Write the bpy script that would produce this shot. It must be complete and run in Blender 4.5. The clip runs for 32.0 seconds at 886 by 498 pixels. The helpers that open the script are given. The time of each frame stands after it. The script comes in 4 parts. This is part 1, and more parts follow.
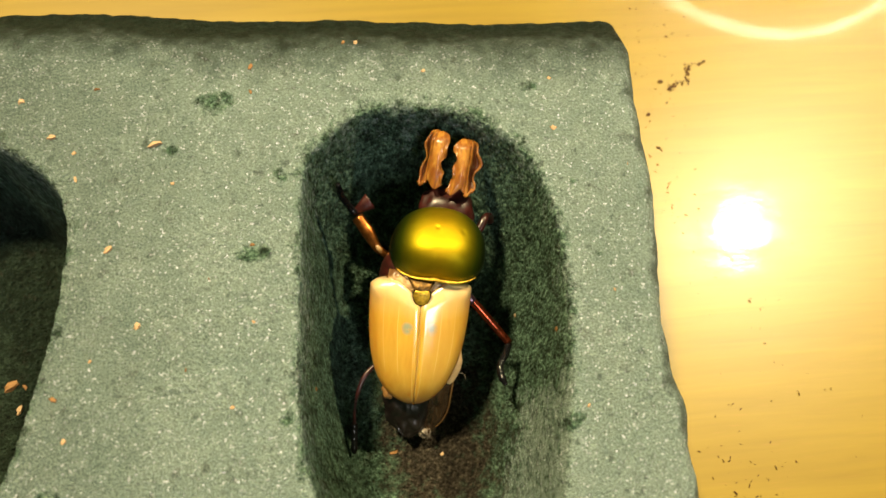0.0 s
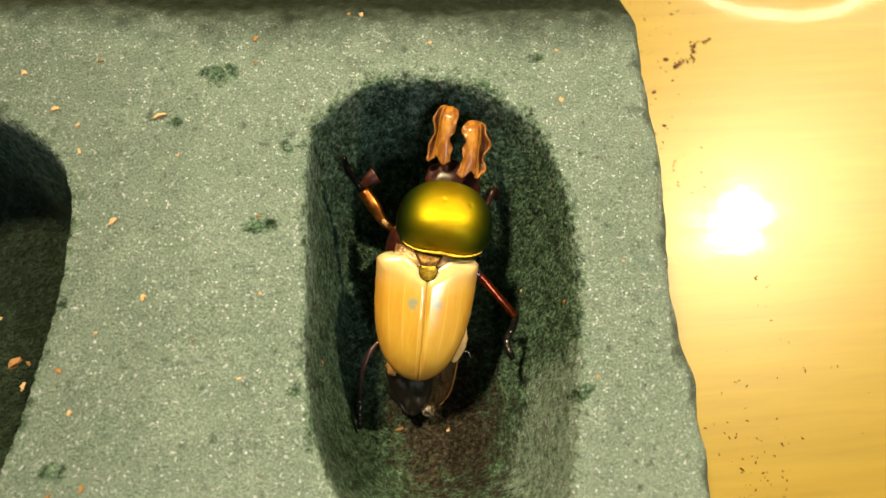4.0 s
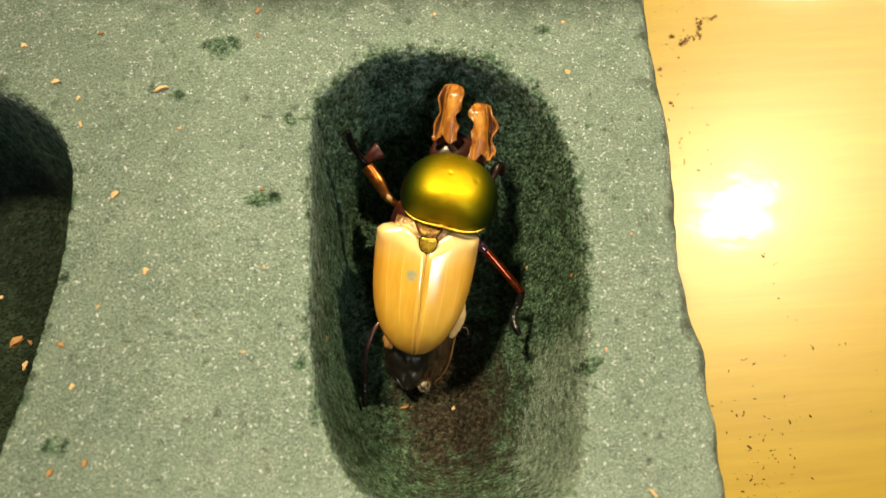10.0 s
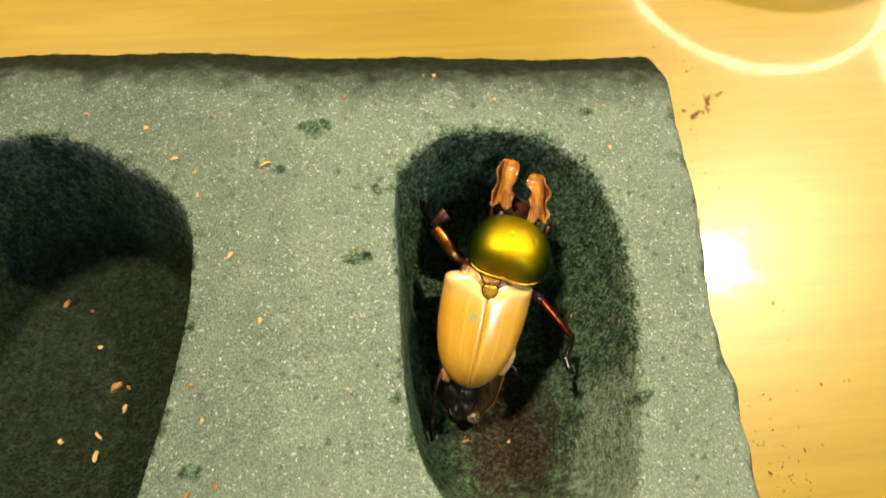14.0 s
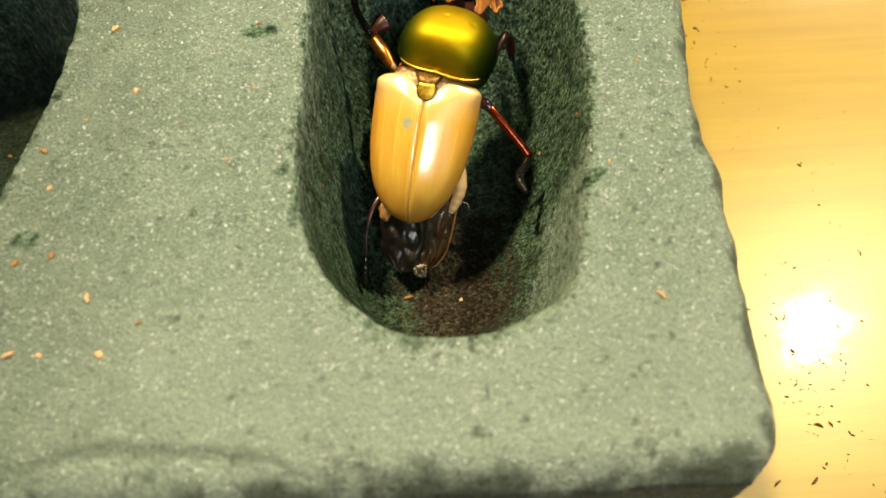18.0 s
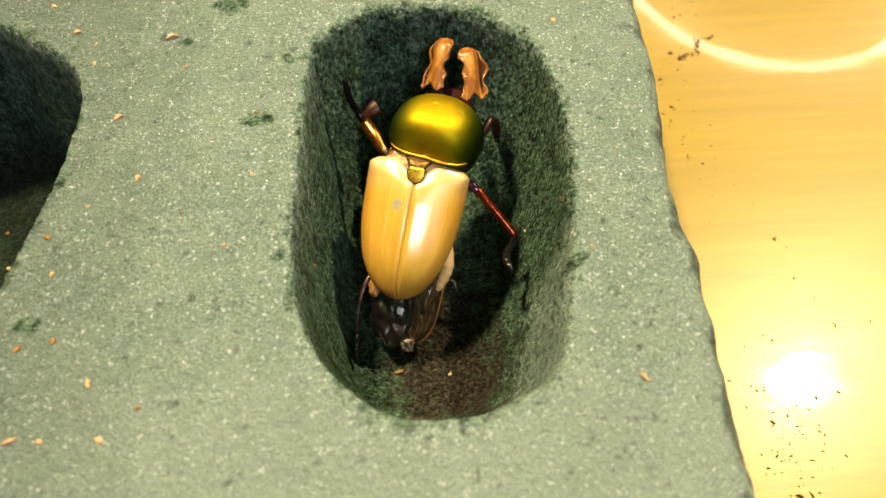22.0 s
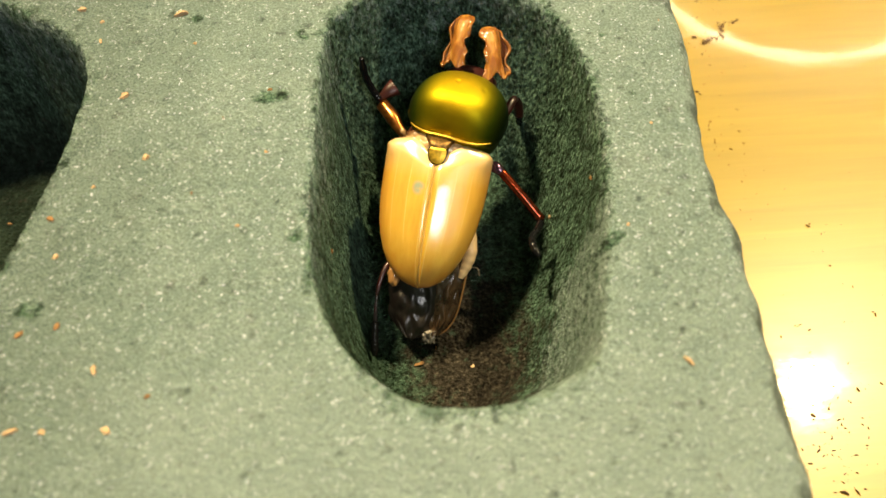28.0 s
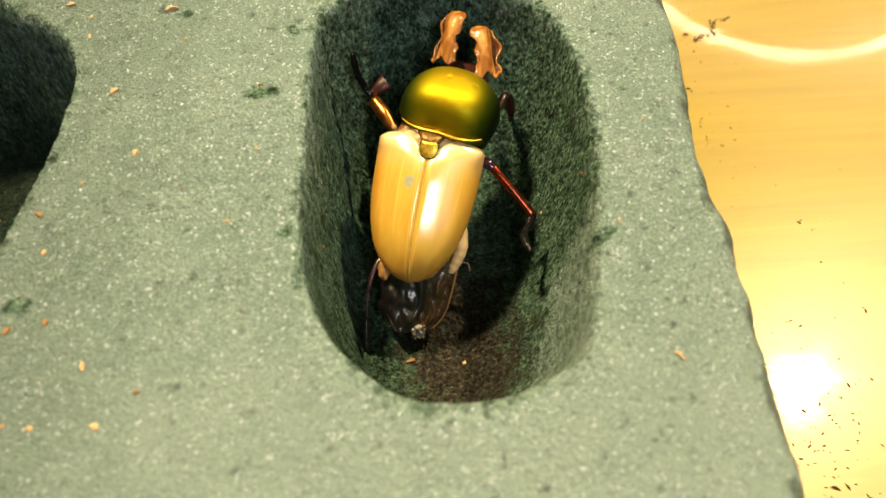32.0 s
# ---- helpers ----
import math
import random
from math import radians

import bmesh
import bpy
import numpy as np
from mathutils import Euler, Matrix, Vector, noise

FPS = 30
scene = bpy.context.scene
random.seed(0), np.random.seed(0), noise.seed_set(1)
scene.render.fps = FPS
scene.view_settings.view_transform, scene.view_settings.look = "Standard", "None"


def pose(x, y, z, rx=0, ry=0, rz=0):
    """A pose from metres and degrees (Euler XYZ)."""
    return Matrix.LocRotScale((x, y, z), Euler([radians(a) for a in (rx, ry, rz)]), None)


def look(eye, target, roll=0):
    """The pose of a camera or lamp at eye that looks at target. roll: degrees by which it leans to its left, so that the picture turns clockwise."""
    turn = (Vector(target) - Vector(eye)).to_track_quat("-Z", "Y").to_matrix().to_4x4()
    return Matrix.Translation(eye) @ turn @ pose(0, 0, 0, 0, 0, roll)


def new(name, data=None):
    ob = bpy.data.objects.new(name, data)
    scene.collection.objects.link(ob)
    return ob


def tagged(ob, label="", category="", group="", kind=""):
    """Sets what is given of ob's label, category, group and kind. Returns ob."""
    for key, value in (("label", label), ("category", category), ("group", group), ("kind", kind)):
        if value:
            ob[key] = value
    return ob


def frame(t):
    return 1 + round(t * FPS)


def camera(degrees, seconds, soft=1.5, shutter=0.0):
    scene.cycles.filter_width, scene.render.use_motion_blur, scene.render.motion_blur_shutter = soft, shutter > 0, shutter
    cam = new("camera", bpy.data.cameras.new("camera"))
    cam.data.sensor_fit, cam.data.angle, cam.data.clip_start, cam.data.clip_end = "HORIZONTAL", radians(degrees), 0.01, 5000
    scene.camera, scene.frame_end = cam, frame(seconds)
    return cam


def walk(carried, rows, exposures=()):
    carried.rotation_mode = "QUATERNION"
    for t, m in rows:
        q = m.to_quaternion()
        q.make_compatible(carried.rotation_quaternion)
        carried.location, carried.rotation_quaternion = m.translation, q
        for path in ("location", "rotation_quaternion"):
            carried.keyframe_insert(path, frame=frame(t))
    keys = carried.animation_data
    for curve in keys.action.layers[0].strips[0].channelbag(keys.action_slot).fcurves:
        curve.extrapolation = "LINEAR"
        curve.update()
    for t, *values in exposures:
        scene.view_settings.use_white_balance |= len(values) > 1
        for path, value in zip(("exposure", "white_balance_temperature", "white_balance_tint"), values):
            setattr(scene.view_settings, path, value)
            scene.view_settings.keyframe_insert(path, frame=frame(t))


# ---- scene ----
cam = camera(58.2, 32.0, 1.5, 0.5)
cam.data.dof.use_dof, cam.data.dof.focus_distance, cam.data.dof.aperture_fstop = True, 0.137, 22.0
PATH = [
    (0, (-0.00123, -0.00082, 0.15941), (0.00627, 0.03949, 0.04663), 6.20),
    (0.5, (-0.00081, -0.00126, 0.15757), (0.00651, 0.03827, 0.04450), 6.10),
    (1, (-0.00190, -0.00258, 0.15682), (0.00524, 0.03661, 0.04363), 6.00),
    (1.5, (-0.00071, -0.00297, 0.15783), (0.00673, 0.03640, 0.04471), 6.10),
    (2, (-0.00133, -0.00276, 0.15859), (0.00605, 0.03673, 0.04552), 6.10),
    (2.5, (-0.00234, -0.00268, 0.15777), (0.00528, 0.03663, 0.04465), 6.50),
    (3, (-0.00358, -0.00351, 0.15755), (0.00434, 0.03590, 0.04448), 6.90),
    (3.5, (-0.00283, -0.00357, 0.15728), (0.00491, 0.03574, 0.04416), 6.70),
    (5.5, (-0.00338, -0.00366, 0.15827), (0.00448, 0.03582, 0.04522), 7.00),
    (6, (-0.00351, -0.00235, 0.15508), (0.00387, 0.03623, 0.04169), 6.40),
    (6.5, (-0.00399, -0.00293, 0.15487), (0.00315, 0.03560, 0.04145), 6.20),
    (7, (-0.00324, -0.00450, 0.15508), (0.00402, 0.03413, 0.04170), 6.00),
    (7.5, (-0.00347, -0.00562, 0.15574), (0.00409, 0.03285, 0.04232), 6.40),
    (8, (-0.00423, -0.00639, 0.15653), (0.00375, 0.03243, 0.04326), 7.00),
    (8.5, (-0.00452, -0.00559, 0.15589), (0.00340, 0.03328, 0.04264), 7.10),
    (9, (-0.00397, -0.00608, 0.15553), (0.00395, 0.03250, 0.04218), 7.10),
    (9.5, (-0.00388, -0.00598, 0.15530), (0.00380, 0.03254, 0.04191), 6.70),
    (10, (-0.00386, -0.00594, 0.15504), (0.00376, 0.03240, 0.04158), 6.70),
    (10.5, (-0.00438, -0.00614, 0.15489), (0.00348, 0.03201, 0.04139), 6.90),
    (11, (-0.00481, -0.00572, 0.15478), (0.00287, 0.03238, 0.04125), 6.80),
    (11.5, (-0.00396, -0.00545, 0.15521), (0.00420, 0.03290, 0.04179), 7.20),
    (12, (-0.00633, -0.00560, 0.15753), (0.00267, 0.03310, 0.04430), 8.30),
    (12.5, (-0.01039, -0.00440, 0.16355), (0.00023, 0.03593, 0.05103), 9.70),
    (13, (-0.01663, -0.00074, 0.17011), (-0.00751, 0.04185, 0.05829), 7.40),
    (13.5, (-0.02021, -0.00442, 0.17069), (-0.00923, 0.04095, 0.06014), 8.60),
    (14, (-0.02089, -0.01168, 0.17365), (-0.00979, 0.03397, 0.06323), 8.40),
    (14.5, (-0.02109, -0.01887, 0.17053), (-0.01005, 0.02540, 0.05954), 8.60),
    (15, (-0.01901, -0.02690, 0.16392), (-0.00743, 0.01575, 0.05235), 9.10),
    (15.5, (-0.01275, -0.03093, 0.14929), (-0.00099, 0.01281, 0.03817), 8.90),
    (17.5, (0.00296, -0.04652, 0.12910), (0.00194, 0.01168, 0.02416), -3.90),
    (18, (0.00395, -0.04594, 0.13049), (0.00305, 0.01184, 0.02532), -3.90),
    (18.5, (0.00341, -0.04636, 0.13210), (0.00263, 0.01172, 0.02710), -3.70),
    (19, (0.00506, -0.04565, 0.13192), (0.00440, 0.01262, 0.02702), -3.80),
    (19.5, (0.00446, -0.04506, 0.13082), (0.00362, 0.01283, 0.02571), -3.90),
    (20, (0.00399, -0.04484, 0.13147), (0.00333, 0.01439, 0.02711), -3.90),
    (20.5, (0.00407, -0.04319, 0.13353), (0.00533, 0.01974, 0.03136), -2.60),
    (21, (0.00365, -0.04368, 0.13553), (0.00581, 0.02123, 0.03462), -2.00),
    (21.5, (0.00455, -0.04423, 0.13657), (0.00647, 0.02064, 0.03563), -2.20),
    (22, (0.00340, -0.04442, 0.13638), (0.00526, 0.02004, 0.03518), -2.00),
    (22.5, (0.00393, -0.04550, 0.13689), (0.00567, 0.01919, 0.03583), -2.30),
    (23, (0.00361, -0.04675, 0.13482), (0.00529, 0.01751, 0.03349), -2.30),
    (23.5, (0.00335, -0.04795, 0.13300), (0.00509, 0.01569, 0.03128), -2.10),
    (24, (0.00273, -0.04705, 0.13045), (0.00405, 0.01673, 0.02881), -2.50),
    (24.5, (0.00272, -0.04571, 0.12928), (0.00386, 0.01862, 0.02799), -2.70),
    (25, (0.00240, -0.04516, 0.13033), (0.00366, 0.02066, 0.03000), -2.70),
    (25.5, (0.00246, -0.04488, 0.12916), (0.00348, 0.02113, 0.02895), -3.10),
    (27.5, (0.00070, -0.04503, 0.12804), (0.00202, 0.02061, 0.02759), -2.80),
    (28, (0.00014, -0.04405, 0.12880), (0.00158, 0.02159, 0.02836), -2.60),
    (28.5, (0.00020, -0.04460, 0.12869), (0.00170, 0.02122, 0.02837), -2.60),
    (29, (0.00051, -0.04406, 0.12754), (0.00213, 0.02125, 0.02688), -2.60),
    (29.5, (0.00018, -0.04416, 0.12745), (0.00180, 0.02134, 0.02692), -2.50),
    (30, (0.00042, -0.04423, 0.12750), (0.00222, 0.02119, 0.02691), -2.50),
    (30.5, (-0.00056, -0.04457, 0.12878), (0.00172, 0.02120, 0.02844), -2.00),
    (31, (-0.00004, -0.04373, 0.13007), (0.00218, 0.02227, 0.02987), -2.10),
    (31.5, (0.00080, -0.04438, 0.13028), (0.00290, 0.02122, 0.02982), -2.20),
    (32, (0.00038, -0.04440, 0.12828), (0.00284, 0.02112, 0.02778), -1.90),
]
walk(cam, [(t, look(eye, target, roll)) for t, eye, target, roll in PATH], [(0, 0.02), (15, 0.06), (18, 0.15), (32, 0.23)])

# ---- light ----
world = bpy.data.worlds.new("room_air")
world.use_nodes = True
world.node_tree.nodes["Background"].inputs["Color"].default_value = (1.0, 0.86, 0.66, 1)
world.node_tree.nodes["Background"].inputs["Strength"].default_value = 0.008
scene.world = world
# two round ceiling spots beyond the block, and a long white lamp at the front of the table
WARM, WHITE = (1.0, 0.79, 0.428), (0.98, 0.96, 0.93)
for place, size, length, watts, tint in (((0.66, 0.50, 1.24), 0.036, 0, 23, WARM), ((-0.36, 0.43, 1.27), 0.14, 0, 40.5, WARM), ((0.30, -0.86, 0.96), 0.24, 0.52, 7.0, WHITE)):
    bulb = bpy.data.lights.new("ceiling_lamp_light", "AREA")
    bulb.shape, bulb.size, bulb.energy, bulb.color = "RECTANGLE" if length else "DISK", size, watts, tint
    bulb.size_y = length or size
    lamp = new("ceiling_lamp_light", bulb)
    lamp.matrix_world = look(place, (0, 0.03, 0))

# ---- materials ----
def mat(name):
    m = bpy.data.materials.new(name)
    m.use_nodes = True
    nt = m.node_tree
    b = nt.nodes["Principled BSDF"]
    return m, nt, b


def node(nt, kind, **inputs):
    n = nt.nodes.new(kind)
    for k, v in inputs.items():
        n.inputs[k.replace("_", " ")].default_value = v
    return n


def coords(nt, scale=(1, 1, 1)):
    tc = nt.nodes.new("ShaderNodeTexCoord")
    mp = nt.nodes.new("ShaderNodeMapping")
    mp.inputs["Scale"].default_value = scale
    nt.links.new(tc.outputs["Object"], mp.inputs["Vector"])
    return mp.outputs["Vector"]


def noise_tex(nt, vec, scale, detail=4.0, rough=0.55, dist=0.0):
    n = nt.nodes.new("ShaderNodeTexNoise")
    n.inputs["Scale"].default_value = scale
    n.inputs["Detail"].default_value = detail
    n.inputs["Roughness"].default_value = rough
    n.inputs["Distortion"].default_value = dist
    nt.links.new(vec, n.inputs["Vector"])
    return n.outputs["Fac"]


def ramp(nt, fac, stops):
    r = nt.nodes.new("ShaderNodeValToRGB")
    e = r.color_ramp.elements
    while len(e) < len(stops):
        e.new(0.5)
    for i, (p, c) in enumerate(stops):
        e[i].position = p
        e[i].color = (*c, 1) if len(c) == 3 else c
    nt.links.new(fac, r.inputs["Fac"])
    return r.outputs["Color"]


def mix(nt, fac, a, b, kind="MIX"):
    m = nt.nodes.new("ShaderNodeMix")
    m.data_type, m.blend_type = "RGBA", kind
    for slot, v in ((0, fac), (6, a), (7, b)):
        if hasattr(v, "is_linked"):
            nt.links.new(v, m.inputs[slot])
        elif slot == 0:
            m.inputs[0].default_value = v
        else:
            m.inputs[slot].default_value = (*v, 1)
    return m.outputs[2]


def bump(nt, b, height, strength, dist):
    n = nt.nodes.new("ShaderNodeBump")
    n.inputs["Strength"].default_value = strength
    n.inputs["Distance"].default_value = dist
    nt.links.new(height, n.inputs["Height"])
    nt.links.new(n.outputs["Normal"], b.inputs["Normal"])


def attribute(nt, name):
    a = nt.nodes.new("ShaderNodeAttribute")
    a.attribute_name = name
    return a.outputs["Fac"]


def scaled(nt, value, factor):
    n = nt.nodes.new("ShaderNodeMath")
    n.operation = "MULTIPLY"
    n.inputs[1].default_value = factor
    nt.links.new(value, n.inputs[0])
    return n.outputs[0]


def foam_material():
    m, nt, b = mat("wet_floral_foam")
    v = coords(nt)
    deep = coords(nt, (1, 1, 0.58))
    grain = noise_tex(nt, deep, 2900, 3, 0.75)
    mottle = noise_tex(nt, v, 160, 5, 0.6)
    cell = nt.nodes.new("ShaderNodeTexVoronoi")
    cell.inputs["Scale"].default_value = 3300
    nt.links.new(v, cell.inputs["Vector"])
    base = ramp(nt, mottle, [(0.3, (0.214, 0.300, 0.276)), (0.7, (0.288, 0.380, 0.352))])
    base = mix(nt, 0.60, base, ramp(nt, grain, [(0.36, (0.16, 0.18, 0.17)), (0.64, (0.82, 0.82, 0.82))]), "OVERLAY")
    # sparkle of the foam cells, painted as pale dots in the base colour
    glint = ramp(nt, cell.outputs["Color"], [(0.72, (0, 0, 0)), (0.90, (1, 1, 1))])
    glint = mix(nt, ramp(nt, noise_tex(nt, v, 900, 2, 0.5), [(0.44, (0, 0, 0)), (0.58, (1, 1, 1))]), (0, 0, 0), glint)
    base = mix(nt, scaled(nt, glint, 1.0), base, (0.74, 0.82, 0.96))
    base = mix(nt, attribute(nt, "pale_front"), base, (0.36, 0.455, 0.435))
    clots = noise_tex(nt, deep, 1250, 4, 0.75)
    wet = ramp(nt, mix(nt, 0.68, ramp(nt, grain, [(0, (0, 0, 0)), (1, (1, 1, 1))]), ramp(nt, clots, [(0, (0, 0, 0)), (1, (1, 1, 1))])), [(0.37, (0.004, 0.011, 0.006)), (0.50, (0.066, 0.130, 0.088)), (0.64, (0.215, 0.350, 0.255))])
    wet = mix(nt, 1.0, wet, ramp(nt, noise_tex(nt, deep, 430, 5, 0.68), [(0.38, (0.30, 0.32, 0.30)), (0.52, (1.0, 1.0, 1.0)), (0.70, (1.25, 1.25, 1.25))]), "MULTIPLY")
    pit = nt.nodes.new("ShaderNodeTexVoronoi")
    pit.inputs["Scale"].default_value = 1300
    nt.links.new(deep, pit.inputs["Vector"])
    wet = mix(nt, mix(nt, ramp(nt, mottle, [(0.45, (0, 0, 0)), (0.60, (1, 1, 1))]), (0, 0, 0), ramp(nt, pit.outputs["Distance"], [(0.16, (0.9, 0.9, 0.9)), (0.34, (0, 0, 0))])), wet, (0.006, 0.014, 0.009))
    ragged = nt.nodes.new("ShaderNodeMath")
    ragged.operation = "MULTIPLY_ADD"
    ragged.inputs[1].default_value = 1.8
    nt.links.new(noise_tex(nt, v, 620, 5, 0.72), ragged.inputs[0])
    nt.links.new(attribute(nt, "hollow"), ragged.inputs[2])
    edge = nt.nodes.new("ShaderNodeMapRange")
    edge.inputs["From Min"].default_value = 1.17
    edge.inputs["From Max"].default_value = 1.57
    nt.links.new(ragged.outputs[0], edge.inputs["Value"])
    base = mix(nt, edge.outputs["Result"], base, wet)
    # damp marks and painted shade share this near-black green
    base = mix(nt, attribute(nt, "damp_shade"), base, mix(nt, 0.90, wet, (0.005, 0.010, 0.005)))
    soil = attribute(nt, "soil")
    dirt = nt.nodes.new("ShaderNodeMath")
    dirt.operation = "MULTIPLY_ADD"
    dirt.inputs[1].default_value = 2.6
    nt.links.new(noise_tex(nt, v, 330, 6, 0.72), dirt.inputs[0])
    nt.links.new(soil, dirt.inputs[2])
    cover = nt.nodes.new("ShaderNodeMapRange")
    cover.inputs["From Min"].default_value = 1.50
    cover.inputs["From Max"].default_value = 2.15
    nt.links.new(dirt.outputs[0], cover.inputs["Value"])
    base = mix(nt, cover.outputs["Result"], base, ramp(nt, noise_tex(nt, v, 1150, 6, 0.78), [(0.38, (0.006, 0.005, 0.004)), (0.52, (0.034, 0.029, 0.022)), (0.68, (0.130, 0.113, 0.088))]))
    nt.links.new(base, b.inputs["Base Color"])
    b.inputs["Roughness"].default_value = 0.75
    b.inputs["Specular IOR Level"].default_value = 0.16
    coarse = noise_tex(nt, deep, 700, 4, 0.7)
    both = mix(nt, 0.5, ramp(nt, grain, [(0, (0, 0, 0)), (1, (1, 1, 1))]), ramp(nt, coarse, [(0.2, (0, 0, 0)), (0.8, (1, 1, 1))]))
    lumps = mix(nt, 0.45, ramp(nt, pit.outputs["Distance"], [(0.05, (0, 0, 0)), (0.55, (1, 1, 1))]), ramp(nt, clots, [(0.25, (0, 0, 0)), (0.75, (1, 1, 1))]))
    both = mix(nt, scaled(nt, attribute(nt, "hollow"), 0.7), both, lumps)
    bump(nt, b, both, 1.0, 0.0026)
    return m


def wood_material():
    m, nt, b = mat("varnished_beech_veneer")
    streak = noise_tex(nt, coords(nt, (3.0, 48, 1)), 7, 6, 0.6, 0.5)
    band = noise_tex(nt, coords(nt, (1, 12, 1)), 5, 3, 0.5, 0.8)
    base = ramp(nt, streak, [(0.25, (0.190, 0.130, 0.009)), (0.5, (0.218, 0.154, 0.011)), (0.75, (0.244, 0.177, 0.014))])
    base = mix(nt, 0.36, base, ramp(nt, band, [(0.3, (0.40, 0.36, 0.32)), (0.7, (0.58, 0.57, 0.55))]), "OVERLAY")
    pore = noise_tex(nt, coords(nt, (160, 2600, 1)), 1.0, 2, 0.5)
    base = mix(nt, ramp(nt, pore, [(0.60, (0, 0, 0)), (0.74, (0.22, 0.22, 0.22))]), base, (0.30, 0.15, 0.04))
    nt.links.new(base, b.inputs["Base Color"])
    b.inputs["Roughness"].default_value = 0.35
    b.inputs["Specular IOR Level"].default_value = 0.60
    b.inputs["Coat Weight"].default_value = 0.34
    cloud = noise_tex(nt, coords(nt, (1, 1.6, 1)), 70, 4, 0.6)
    haze = nt.nodes.new("ShaderNodeMapRange")
    haze.inputs["From Min"].default_value, haze.inputs["From Max"].default_value = 0.35, 0.65
    haze.inputs["To Min"].default_value, haze.inputs["To Max"].default_value = 0.045, 0.095
    nt.links.new(cloud, haze.inputs["Value"])
    nt.links.new(haze.outputs["Result"], b.inputs["Coat Roughness"])
    b.inputs["Coat IOR"].default_value = 1.7
    wave = nt.nodes.new("ShaderNodeBump")
    wave.inputs["Strength"].default_value = 0.05
    wave.inputs["Distance"].default_value = 0.0012
    nt.links.new(cloud, wave.inputs["Height"])
    nt.links.new(wave.outputs["Normal"], b.inputs["Coat Normal"])
    bump(nt, b, streak, 0.05, 0.0004)
    return m


def plain(name, color, rough=0.5, metal=0.0, coat=0.0, vary=0.25, scale=300, spec=0.5):
    m, nt, b = mat(name)
    n = noise_tex(nt, coords(nt), scale, 4, 0.6)
    dark = tuple(c * (1 - vary) for c in color)
    light = tuple(min(1, c * (1 + vary)) for c in color)
    nt.links.new(ramp(nt, n, [(0.3, dark), (0.7, light)]), b.inputs["Base Color"])
    b.inputs["Roughness"].default_value = rough
    b.inputs["Metallic"].default_value = metal
    b.inputs["Coat Weight"].default_value = coat
    b.inputs["Specular IOR Level"].default_value = spec
    return m


# ---- mesh helpers ----
def mesh_from(name, verts, faces, material=None, smooth=True):
    me = bpy.data.meshes.new(name)
    me.from_pydata([tuple(v) for v in verts], [], faces)
    if material:
        me.materials.append(material)
    if smooth:
        me.shade_smooth()
    me.update()
    return me


def thing(name, label, category, kind="", group=""):
    return tagged(new(name), label, category, group, kind)


def child(name, me, parent, label=""):
    ob = new(name, me)
    ob.parent = parent
    if label:
        ob["label"] = label
    return ob


def tube_data(points, radii, n=10, flat=1.0, up=(0, 0, 1)):
    """Rings of n corners along points; flat squeezes the ring along up."""
    pts = [Vector(p) for p in points]
    verts, faces = [], []
    for i, p in enumerate(pts):
        d = (pts[min(i + 1, len(pts) - 1)] - pts[max(i - 1, 0)]).normalized()
        side = d.cross(Vector(up))
        side = side.normalized() if side.length > 1e-6 else Vector((1, 0, 0))
        top = side.cross(d)
        for k in range(n):
            a = 2 * math.pi * k / n
            verts.append(p + side * math.cos(a) * radii[i] + top * math.sin(a) * radii[i] * flat)
    for i in range(len(pts) - 1):
        for k in range(n):
            faces.append((i * n + k, i * n + (k + 1) % n, (i + 1) * n + (k + 1) % n, (i + 1) * n + k))
    faces.append(tuple(range(n - 1, -1, -1)))
    faces.append(tuple((len(pts) - 1) * n + k for k in range(n)))
    return verts, faces


def smooth_line(points, steps=6):
    """Catmull-Rom through the points."""
    pts = [Vector(p) for p in points]
    out = []
    for i in range(len(pts) - 1):
        a, b, c, d = pts[max(i - 1, 0)], pts[i], pts[i + 1], pts[min(i + 2, len(pts) - 1)]
        for s in range(steps):
            t = s / steps
            out.append(0.5 * ((2 * b) + (c - a) * t + (2 * a - 5 * b + 4 * c - d) * t * t + (3 * b - a - 3 * c + d) * t ** 3))
    return out + [pts[-1]]


def lerp_list(values, n):
    return [float(x) for x in np.interp(np.linspace(0, 1, n), np.linspace(0, 1, len(values)), values)]


# ---- the foam block ----
TOP = 0.041
LEFT, BACK, FRONT = -0.152, 0.0958, -0.0272


def value_noise(x, y, cell, seed):
    """Smooth lattice noise in 0..1."""
    rng = np.random.default_rng(seed)
    table = rng.random((97, 97))
    u, v = np.asarray(x) / cell + 500.0, np.asarray(y) / cell + 500.0
    i, j = np.floor(u).astype(int), np.floor(v).astype(int)
    fu, fv = u - i, v - j
    fu, fv = fu * fu * (3 - 2 * fu), fv * fv * (3 - 2 * fv)
    a, b = table[i % 97, j % 97], table[(i + 1) % 97, j % 97]
    c, d = table[i % 97, (j + 1) % 97], table[(i + 1) % 97, (j + 1) % 97]
    return (a * (1 - fu) + b * fu) * (1 - fv) + (c * (1 - fu) + d * fu) * fv


def fractal(x, y, cell, seed, octaves=4):
    total, amount, norm = 0.0, 1.0, 0.0
    for k in range(octaves):
        total = total + amount * value_noise(x, y, cell / 2 ** k, seed + k)
        norm += amount
        amount *= 0.55
    return total / norm


def step(a, b, x):
    t = np.clip((x - a) / (b - a), 0, 1)
    return t * t * (3 - 2 * t)


